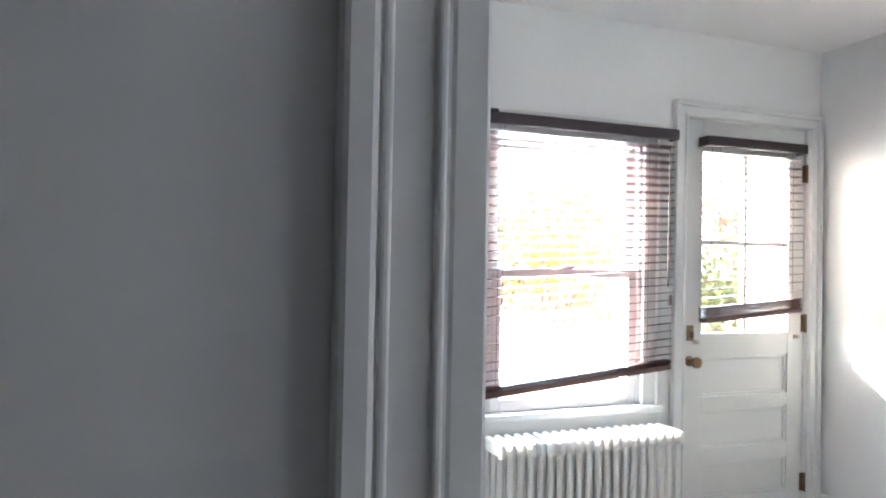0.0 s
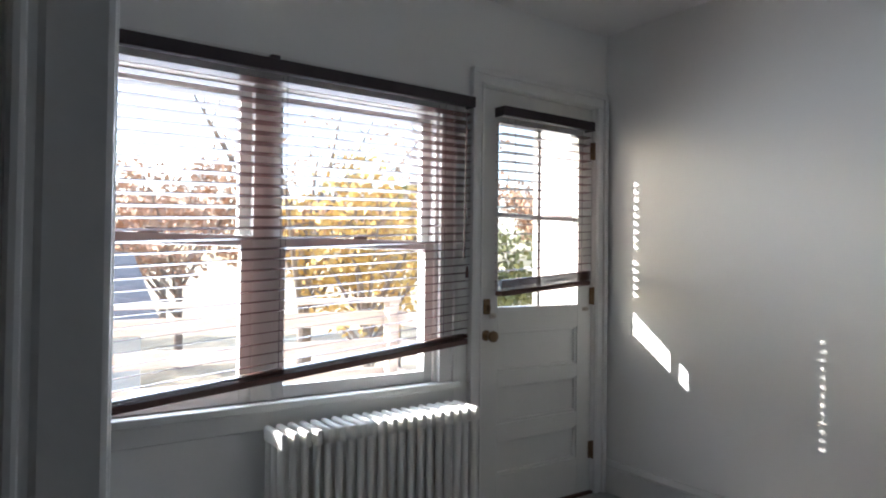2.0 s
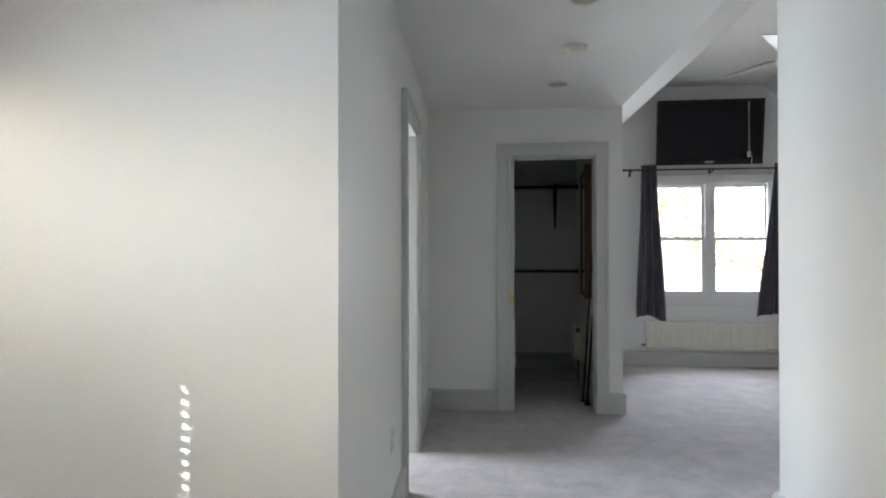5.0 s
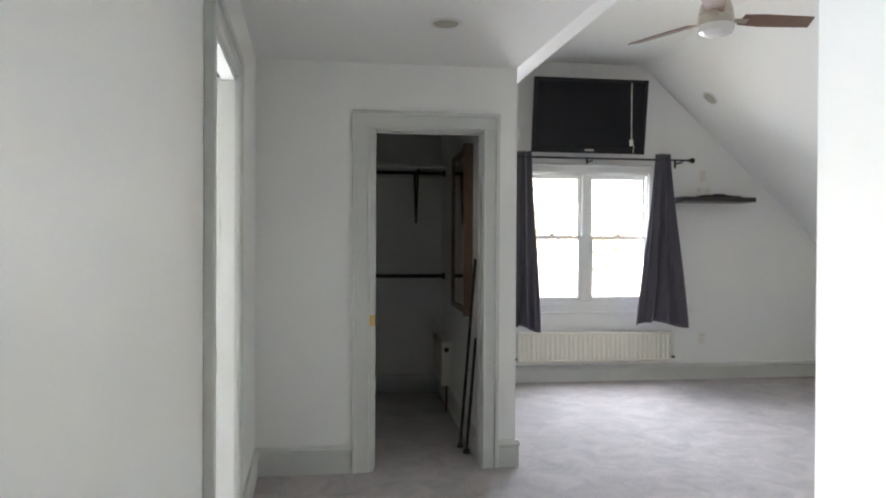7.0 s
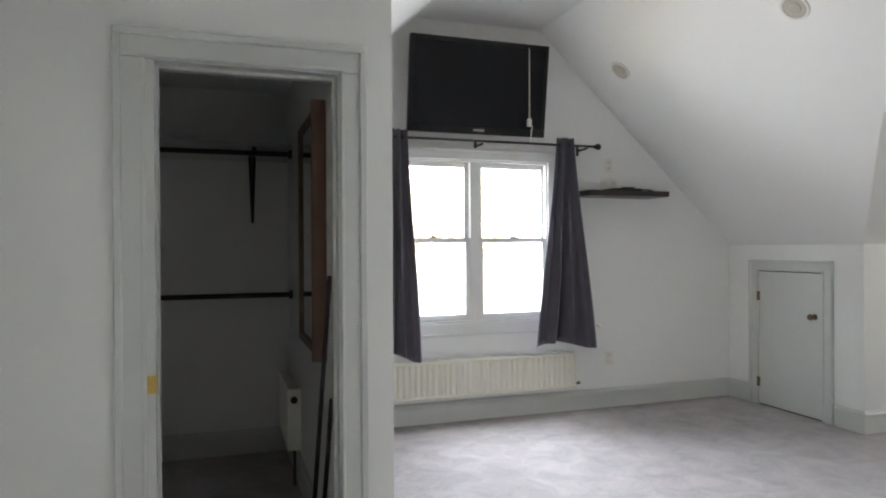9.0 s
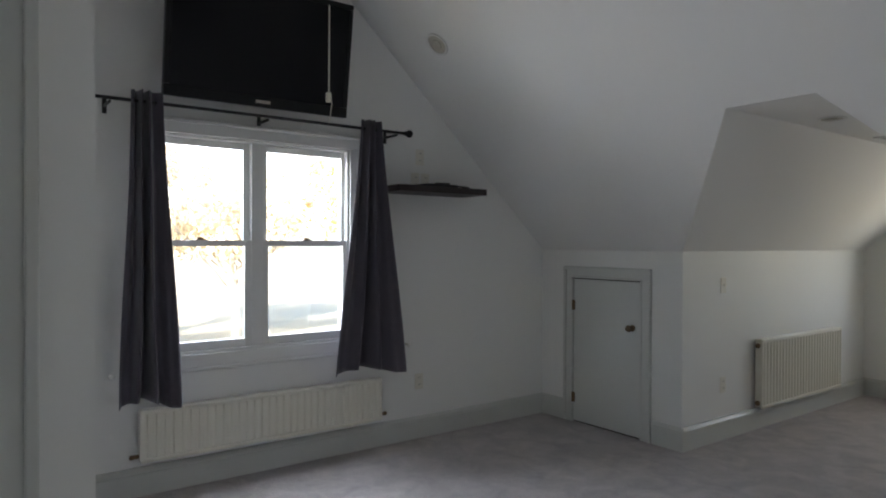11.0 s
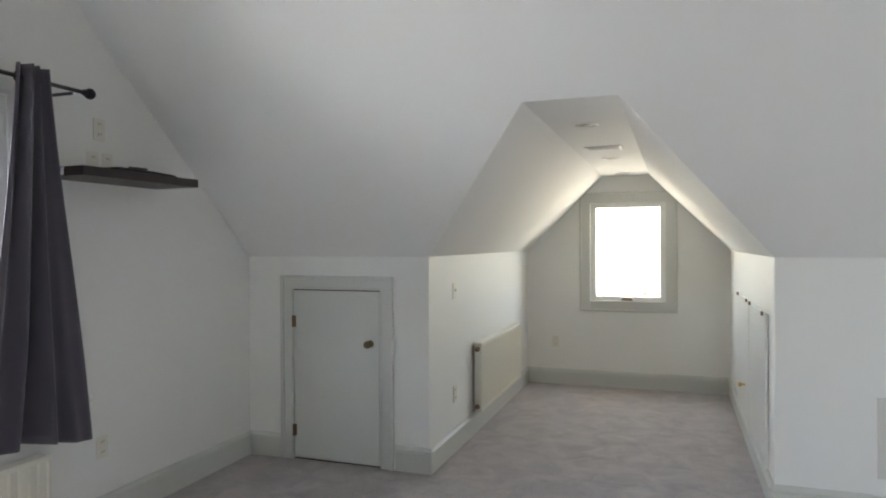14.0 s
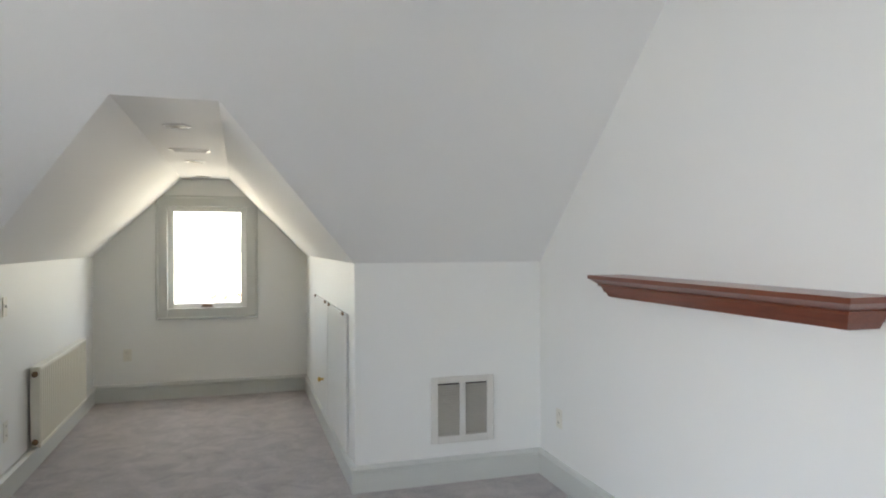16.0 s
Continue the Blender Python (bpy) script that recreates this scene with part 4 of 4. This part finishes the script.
for p, q in (((9.72, -3.21, 1.832), (9.76, -3.33, 1.832)), ((9.70, -3.20, 1.845), (9.66, -3.29, 1.834)), ((9.80, -2.93, 1.84), (9.86, -2.86, 1.834)), ((9.71, -3.02, 1.856), (9.73, -3.16, 1.862))):
    part("cable", cyl(bmesh.new(), p, q, 0.006, seg=8), PLASTIC, cb)

def outlet(m, kind="outlet", label="ivory wall outlet with cover plate"):
    """Cover plate built on local y = 0 facing -y."""
    o = thing("wall_outlet" if kind == "outlet" else "light_switch", label, kind)
    o.matrix_world = m
    local_part("cover_plate", B(-0.036, 0.036, -0.006, -0.0003, -0.058, 0.058, bevel=0.003), IVORY, o)
    if kind == "outlet":
        for z in (-0.026, 0.026):
            r = local_part("receptacle", B(-0.017, 0.017, -0.0085, -0.006, z - 0.018, z + 0.018, bevel=0.004), IVORY, o)
            for x in (-0.007, 0.007):
                local_part("slot", B(x - 0.0015, x + 0.0015, -0.0092, -0.0085, z - 0.003, z + 0.008), DARK, r)
    else:
        local_part("toggle", B(-0.005, 0.005, -0.017, -0.006, -0.006, 0.012, bevel=0.002), IVORY, o)

outlet(pose(XT, -3.02, 0.415, 0, 0, -90))
outlet(pose(XT, -3.02, 2.06, 0, 0, -90), label="ivory cable outlet above the wall shelf")
outlet(pose(XT, -2.98, 1.885, 0, 0, -90), label="ivory wall outlet just above the wall shelf")
outlet(pose(XT, -3.07, 1.885, 0, 0, -90), label="ivory wall outlet just above the wall shelf")
outlet(pose(NX1, -4.80, 0.40, 0, 0, -90))
outlet(pose(NX1, -4.80, 1.13, 0, 0, -90), "switch", "ivory toggle switch on the dormer wall")
outlet(pose(8.27, NY, 0.44, 0, 0, 180))
outlet(hall_pose @ pose(1.18, 0, 0.42), label="ivory wall outlet low on the hall wall")
outlet(pose(XM, -4.02, 0.42, 0, 0, 90), label="ivory wall outlet low on the mantel wall")

# ---- knee door ----
casing("trim_knee_door", "x", YK, 8.903, 9.550, 0, 1.158, 0.088, 1)
d4 = thing("door_4", "low grey-painted eaves door with brass knob", "door", (9.55, YK, 0), kind="structure")
part("door_slab", B(8.908, 9.544, YK + 0.002, YK + 0.014, 0.014, 1.150, bevel=0.002), TRIM, d4)
# dark sheet behind the slab paints in the shade of the gap
part("shadow_gap", B(8.9035, 9.5495, YK + 0.0003, YK + 0.0015, 0.001, 1.1575), DARK, d4)
bm = lathe(bmesh.new(), [(0.024, 0), (0.022, 0.006), (0.009, 0.010), (0.009, 0.028), (0.019, 0.036), (0.025, 0.048), (0.022, 0.058), (0.008, 0.062)], pose(8.972, YK + 0.014, 0.81, -90, 0, 0))
part("door_knob", bm, BRONZE, d4, "aged brass door knob", True)
for z in (0.94, 0.20):
    bm = cyl(bmesh.new(), (9.548, YK + 0.022, z - 0.04), (9.548, YK + 0.022, z + 0.04), 0.007, seg=10)
    box(bm, 9.527, 9.567, YK + 0.0145, YK + 0.0215, z - 0.038, z + 0.038, 0.001)
    part("hinge", bm, BRONZE, d4, "aged brass hinge", True)

# built-in cupboard doors on the dormer side
cup = thing("eaves_cupboard", "white flush eaves cupboard doors in the dormer wall", "cupboard", (NX0, -5.4, 0.6))
for y0, y1 in ((-6.30, -5.42), (-5.40, -4.52)):
    dr = part("cupboard_door", B(NX0 + 0.002, NX0 + 0.020, y0, y1, 0.17, 1.05, bevel=0.003), WHITE, cup)
    for yy in (y0 + 0.1, y1 - 0.1):
        part("hinge", B(NX0 + 0.020, NX0 + 0.032, yy - 0.025, yy + 0.025, 1.035, 1.058, bevel=0.002), BRONZE, dr, "small dark hinge")
bm = lathe(bmesh.new(), [(0.012, 0), (0.008, 0.008), (0.008, 0.02), (0.018, 0.03), (0.018, 0.042), (0.006, 0.048)], pose(NX0 + 0.020, -5.66, 0.42, 0, 90, 0))
part("cupboard_knob", bm, BRASS, cup, "brass cupboard knob", True)

# ---- return grille ----
gx0, gx1, gz0, gz1 = 5.708, 6.122, 0.250, 0.664
rg = thing("return_grille", "enamelled return-air grille with two louvred bays", "vent", ((gx0 + gx1) / 2, YK, gz0))
bm = bmesh.new()
gm = (gx0 + gx1) / 2
for a in ((gx0, gx0 + 0.045, gz0, gz1), (gx1 - 0.045, gx1, gz0, gz1), (gx0 + 0.045, gx1 - 0.045, gz0, gz0 + 0.045), (gx0 + 0.045, gx1 - 0.045, gz1 - 0.04, gz1), (gm - 0.02, gm + 0.02, gz0 + 0.045, gz1 - 0.04)):
    box(bm, a[0], a[1], YK + 0.001, YK + 0.018, a[2], a[3], 0.003)
part("frame", bm, GRILLE, rg)
part("backing", B(gx0 + 0.04, gx1 - 0.04, YK + 0.001, YK + 0.003, gz0 + 0.04, gz1 - 0.04), DARK, rg)
for a, b in ((gx0 + 0.045, gm - 0.02), (gm + 0.02, gx1 - 0.045)):
    for i in range(22):
        z = gz0 + 0.052 + i * (gz1 - gz0 - 0.095) / 22
        bm = B(a, b, -0.0075, 0.0075, -0.0008, 0.0008)
        bm.transform(Matrix.Translation((0, YK + 0.0095, z)) @ pose(0, 0, 0, -38, 0, 0))
        part("louvre", bm, LOUVRE, rg)

# ---- mantel shelf ----
ms = thing("mantel_shelf", "polished mahogany mantel shelf with moulded front", "shelf", (XM, -2.65, 1.27))
MY0, MY1, MZ = -3.32, -1.82, 1.336
def tier(name, d, inset, z0, z1, d2=None, inset2=None):
    """One moulded course that returns to the wall at both ends."""
    d2, inset2 = d if d2 is None else d2, inset if inset2 is None else inset2
    bm = bmesh.new()
    lo = [bm.verts.new(p) for p in ((XM, MY0 + inset2, z0), (XM + d2, MY0 + inset2, z0), (XM + d2, MY1 - inset2, z0), (XM, MY1 - inset2, z0))]
    hi = [bm.verts.new(p) for p in ((XM, MY0 + inset, z1), (XM + d, MY0 + inset, z1), (XM + d, MY1 - inset, z1), (XM, MY1 - inset, z1))]
    bm.faces.new(lo[::-1]), bm.faces.new(hi)
    for i in range(4):
        j = (i + 1) % 4
        bm.faces.new((lo[i], lo[j], hi[j], hi[i]))
    bmesh.ops.recalc_face_normals(bm, faces=bm.faces)
    part(name, bm, MAHOG, ms)
tier("top_board", 0.205, 0.0, MZ - 0.018, MZ)
tier("crown_moulding", 0.200, 0.005, MZ - 0.045, MZ - 0.018, 0.165, 0.04)
tier("bead", 0.168, 0.037, MZ - 0.054, MZ - 0.045)
tier("apron", 0.155, 0.05, MZ - 0.083, MZ - 0.054, 0.145, 0.06)
tier("base_moulding", 0.140, 0.065, MZ - 0.105, MZ - 0.083, 0.128, 0.077)

# ---- ceiling fan ----
FX, FY = 7.39, -1.72
fan = thing("ceiling_fan", "brushed nickel ceiling fan with walnut blades and light bowl", "fan", (FX, FY, ZF))
at = lambda z: pose(FX, FY, z)
part("canopy", lathe(bmesh.new(), [(0.02, -0.075), (0.055, -0.06), (0.07, -0.02), (0.07, 0.0)], at(ZF)), NICKEL, fan, rounded=True)
part("downrod", cyl(bmesh.new(), (FX, FY, 2.83), (FX, FY, ZF - 0.06), 0.013), NICKEL, fan, rounded=True)
part("motor_housing", lathe(bmesh.new(), [(0.098, 0.0), (0.104, 0.02), (0.104, 0.05), (0.098, 0.055), (0.098, 0.062), (0.104, 0.068), (0.09, 0.13), (0.05, 0.155), (0.02, 0.16)], at(2.70)), NICKEL, fan, rounded=True)
part("light_bowl", lathe(bmesh.new(), [(0.03, -0.062), (0.07, -0.055), (0.098, -0.04), (0.105, -0.02), (0.105, 0.0)], at(2.698)), OPAL, fan, "white opal glass bowl", rounded=True)
for k, a in enumerate((-92, 28, 148)):
    bm = bmesh.new()
    slab(bm, [(0.16, -0.055, 0), (0.30, -0.066, 0), (0.60, -0.06, 0), (0.625, 0.05, 0), (0.30, 0.064, 0), (0.16, 0.05, 0)], (0, 0, 0.007))
    m = at(2.738) @ pose(0, 0, 0, 0, 0, a) @ pose(0, 0, 0, -13, 0, 0)
    bm.transform(m)
    bl = part("blade", bm, BLADE, fan)
    bm = box(bmesh.new(), 0.085, 0.20, -0.022, 0.022, -0.008, -0.001, 0.003)
    for s_ in (-0.012, 0.012):
        cyl(bm, (0.185, s_, -0.012), (0.185, s_, -0.007), 0.006, seg=8)
    bm.transform(m)
    part("blade_iron", bm, NICKEL, bl, "brushed nickel blade iron")

# ---- recessed lamps, alarm, ceiling vent ----
def recessed(m, r, group, label="unlit recessed ceiling lamp with white ring"):
    """Trim ring and eyeball bowl on local z = 0, opening downwards."""
    o = thing("recessed_lamp", label, "lamp", group=group)
    o.matrix_world = m
    bm = bmesh.new()
    seg = 28
    prof = [(r * 0.78, -0.001), (r * 0.82, -0.007), (r * 0.98, -0.006), (r, -0.0008)]
    rings = [[bm.verts.new((q * math.cos(a * math.tau / seg), q * math.sin(a * math.tau / seg), h)) for a in range(seg)] for q, h in prof]
    for a, b in zip(rings, rings[1:]):
        for i in range(seg):
            bm.faces.new((a[i], a[(i + 1) % seg], b[(i + 1) % seg], b[i]))
    local_part("trim_ring", bm, WHITE, o)
    local_part("reflector", lathe(bmesh.new(), [(r * 0.80, -0.0022), (r * 0.72, -0.0016), (r * 0.3, -0.0012)], seg=seg), CANIN, o, "dull beige reflector")
    local_part("bulb_face", lathe(bmesh.new(), [(r * 0.42, -0.003), (r * 0.40, -0.006), (r * 0.2, -0.009)], seg=20), CANIN, o)

sl = math.degrees(math.atan(K))
for x, y in ((9.42, -2.82), (7.83, -2.875)):
    recessed(Matrix.Translation((x, y, ZK + K * (y - YK))) @ pose(0, 0, 0, sl, 0, 0), 0.085, "sloped ceiling lamps", "unlit recessed lamp in the sloped ceiling")
for x in (5.24, 6.76):
    recessed(pose(x, -0.02 if x < 6 else 0.03, ZH), 0.08, "hall ceiling lamps")
for y in (-4.20, -5.80, -6.98):
    recessed(pose(7.575, y, NZ), 0.075, "dormer ceiling lamps")
sa = thing("smoke_alarm", "white round smoke alarm on the hall ceiling", "smoke alarm", (5.95, -0.03, ZH))
part("base", lathe(bmesh.new(), [(0.062, -0.012), (0.068, -0.01), (0.068, 0.0)], pose(5.95, -0.03, ZH)), IVORY, sa, rounded=True)
part("cover", lathe(bmesh.new(), [(0.03, -0.042), (0.052, -0.038), (0.060, -0.012)], pose(5.95, -0.03, ZH)), IVORY, sa, rounded=True)
cv = thing("ceiling_vent", "white louvred supply vent in the dormer ceiling", "vent", (7.57, -5.16, NZ))
bm = bmesh.new()
for a in ((7.44, 7.465, -5.23, -5.09), (7.675, 7.70, -5.23, -5.09), (7.465, 7.675, -5.23, -5.21), (7.465, 7.675, -5.11, -5.09)):
    box(bm, a[0], a[1], a[2], a[3], NZ - 0.008, NZ - 0.0005, 0.002)
part("frame", bm, WHITE, cv)
part("backing", B(7.465, 7.675, -5.21, -5.11, NZ - 0.0015, NZ - 0.0005), DARK, cv)
for i in range(5):
    bm = B(7.465, 7.675, -0.0045, 0.0045, -0.0006, 0.0006)
    bm.transform(Matrix.Translation((0, -5.20 + i * 0.02, NZ - 0.006)) @ pose(0, 0, 0, 35, 0, 0))
    part("louvre", bm, WHITE, cv)

# ---- outdoors ----
bm = bmesh.new()
bmesh.ops.create_grid(bm, x_segments=2, y_segments=2, size=400)
bm.transform(Matrix.Translation((0, 0, GZ)))
structure("ground", bm, GRASS, "autumn lawn with fallen leaves", "ground")

dk = thing("deck", "weathered timber deck outside the sunroom door", "deck", (2.6, 4.0, -0.2))
DYE = 5.1
bm = B(0.0, 0.14, YW + T + 0.01, DYE, -0.03, 0.0)
me = mesh_of("deck_board", bm, DECK)
for i in range(34):
    o = new("deck_board", me)
    o.parent = dk
    o.location = (-0.6 + i * 0.146 - 2.6, -4.0, 0.08)
part("joist", box(box(box(bmesh.new(), -0.6, 4.36, 2.6, 2.65, -0.34, -0.152), -0.6, 4.36, 4.0, 4.05, -0.34, -0.152), -0.6, 4.36, DYE - 0.06, DYE, -0.34, -0.152), RAILW, dk)
for x in (-0.5, 1.9, 4.3):
    part("post", B(x - 0.05, x + 0.05, DYE - 0.1, DYE, GZ, 0.80, bevel=0.006), RAILW, dk)
for z in (0.16, 0.42, 0.66):
    part("rail", B(-0.6, 4.36, DYE, DYE + 0.03, z - 0.06, z + 0.06, bevel=0.004), RAILW, dk)
part("rail_cap", B(-0.6, 4.36, DYE - 0.12, DYE + 0.05, 0.80, 0.835, bevel=0.006), RAILW, dk)
for z in (0.16, 0.42, 0.66):
    part("rail", B(4.33, 4.36, 2.5, DYE - 0.1, z - 0.06, z + 0.06, bevel=0.004), RAILW, dk)

def leaf_mesh(rng, centre, radii, count, size):
    vs, fs = [], []
    for _ in range(count):
        d = Vector((rng.gauss(0, 1), rng.gauss(0, 1), rng.gauss(0, 1))).normalized() * (rng.random() ** 0.4)
        p = Vector((centre[0] + d.x * radii[0], centre[1] + d.y * radii[1], centre[2] + d.z * radii[2]))
        a = Vector((rng.gauss(0, 1), rng.gauss(0, 1), rng.gauss(0, 1))).normalized()
        b = a.cross(Vector((rng.gauss(0, 1), rng.gauss(0, 1), rng.gauss(0, 1)))).normalized()
        s_ = size * rng.uniform(0.6, 1.3)
        i = len(vs)
        vs += [p + a * s_, p + b * s_ * 0.55, p - a * s_, p - b * s_ * 0.55]
        fs.append((i, i + 1, i + 2, i + 3))
    return vs, fs

def tree(x, y, h, spread, leaf, label, count, size, seed, bare=0.0, bark=BARK):
    rng = random.Random(seed)
    t = thing("tree", label, "tree", (x, y, GZ))
    bm = bmesh.new()
    cyl(bm, (x, y, GZ - 0.1), (x, y, GZ + h * 0.45), h * 0.022, h * 0.014, 10)
    tips = []
    for i in range(11):
        a, z0 = rng.uniform(0, math.tau), GZ + h * rng.uniform(0.22, 0.5)
        r = spread * rng.uniform(0.5, 0.95)
        p = Vector((x, y, z0))
        q = Vector((x + math.cos(a) * r * 0.55, y + math.sin(a) * r * 0.55, z0 + h * rng.uniform(0.15, 0.3)))
        e = Vector((x + math.cos(a) * r, y + math.sin(a) * r, min(GZ + h, q.z + h * rng.uniform(0.1, 0.25))))
        cyl(bm, p, q, h * 0.009, h * 0.006, 7), cyl(bm, q, e, h * 0.006, h * 0.002, 6)
        tips += [q, e]
        for _ in range(5):
            f = p.lerp(e, rng.uniform(0.4, 1.0))
            g = f + Vector((rng.gauss(0, 1), rng.gauss(0, 1), rng.uniform(0.2, 1.4))) * h * 0.07
            cyl(bm, f, g, h * 0.0028, h * 0.0008, 5)
            tips.append(g)
    part("trunk", bm, bark, t)
    vs, fs = [], []
    for c in tips:
        if rng.random() < bare:
            continue
        v, f = leaf_mesh(rng, c, (spread * 0.26, spread * 0.26, h * 0.075), count // len(tips), size)
        n0 = len(vs)
        vs += v
        fs += [tuple(k + n0 for k in q) for q in f]
    me = bpy.data.meshes.new("crown")
    me.from_pydata(vs, [], fs)
    me.materials.append(leaf)
    o = new("crown", me)
    o.parent = t
    me.transform(Matrix.Translation((-x, -y, -GZ)))

tree(8.3, 12.8, 6.0, 2.3, LEAFY, "maple with bright yellow autumn leaves", 3000, 0.10, 5)
tree(12.8, 19.0, 8.5, 3.6, LEAFR, "tree with thin russet autumn leaves", 4200, 0.13, 9, 0.3)
tree(7.6, 14.6, 9.5, 3.4, LEAFR, "tall tree with nearly bare branches", 2500, 0.08, 21, 0.8)
tree(7.5, 26.0, 8.0, 4.5, LEAFR, "tree with thin russet autumn leaves", 4200, 0.15, 12, 0.3)
tree(12.2, 11.6, 5.4, 1.9, LEAFG, "small dull green tree beside the deck", 3800, 0.10, 15)
for i in range(9):
    rng = random.Random(40 + i)
    tree(-16 + i * 6.5 + rng.uniform(-1, 1), 38 + rng.uniform(-4, 6), rng.uniform(8, 11), 4.5, LEAFR if i % 3 else LEAFG, "distant autumn tree at the garden's edge", 2600, 0.22, 60 + i, 0.2)
for i in range(11):
    rng = random.Random(90 + i)
    tree(31 + rng.uniform(-5, 9), -24 + i * 3.7 + rng.uniform(-1, 1), rng.uniform(6.5, 11), 4.4, (LEAFP, LEAFP, LEAFY, LEAFP)[i % 4], "autumn tree seen beyond the gable window", 9000, 0.10, 120 + i, 0.05, GREYBARK)
for i in range(4):
    rng = random.Random(150 + i)
    tree(1.5 + i * 4.5, -30 + rng.uniform(-3, 2), rng.uniform(2.2, 2.9), 2.2, (LEAFG, LEAFR)[i % 2], "low autumn tree seen beyond the dormer window", 2400, 0.13, 170 + i, 0.3)

hs = thing("neighbour_house", "neighbouring pale house with a grey shingle roof", "house", (1.0, 20, GZ))
part("wall", B(-4.0, 4.5, 17, 24, GZ, GZ + 2.6), SIDING, hs)
bm = bmesh.new()
slab(bm, [(-4.4, 16.6, GZ + 2.5), (-4.4, 20.5, GZ + 4.3), (-4.4, 24.4, GZ + 2.5)], (9.3, 0, 0))
part("roof", bm, SHINGLE, hs)
for x in (-2.5, 0.0, 2.6):
    wn = part("window", B(x - 0.45, x + 0.45, 16.95, 17.0, GZ + 0.9, GZ + 2.1, bevel=0.01), WHITE, hs)
    part("pane", B(x - 0.38, x + 0.38, 16.93, 16.95, GZ + 0.97, GZ + 2.03), DARK, wn)
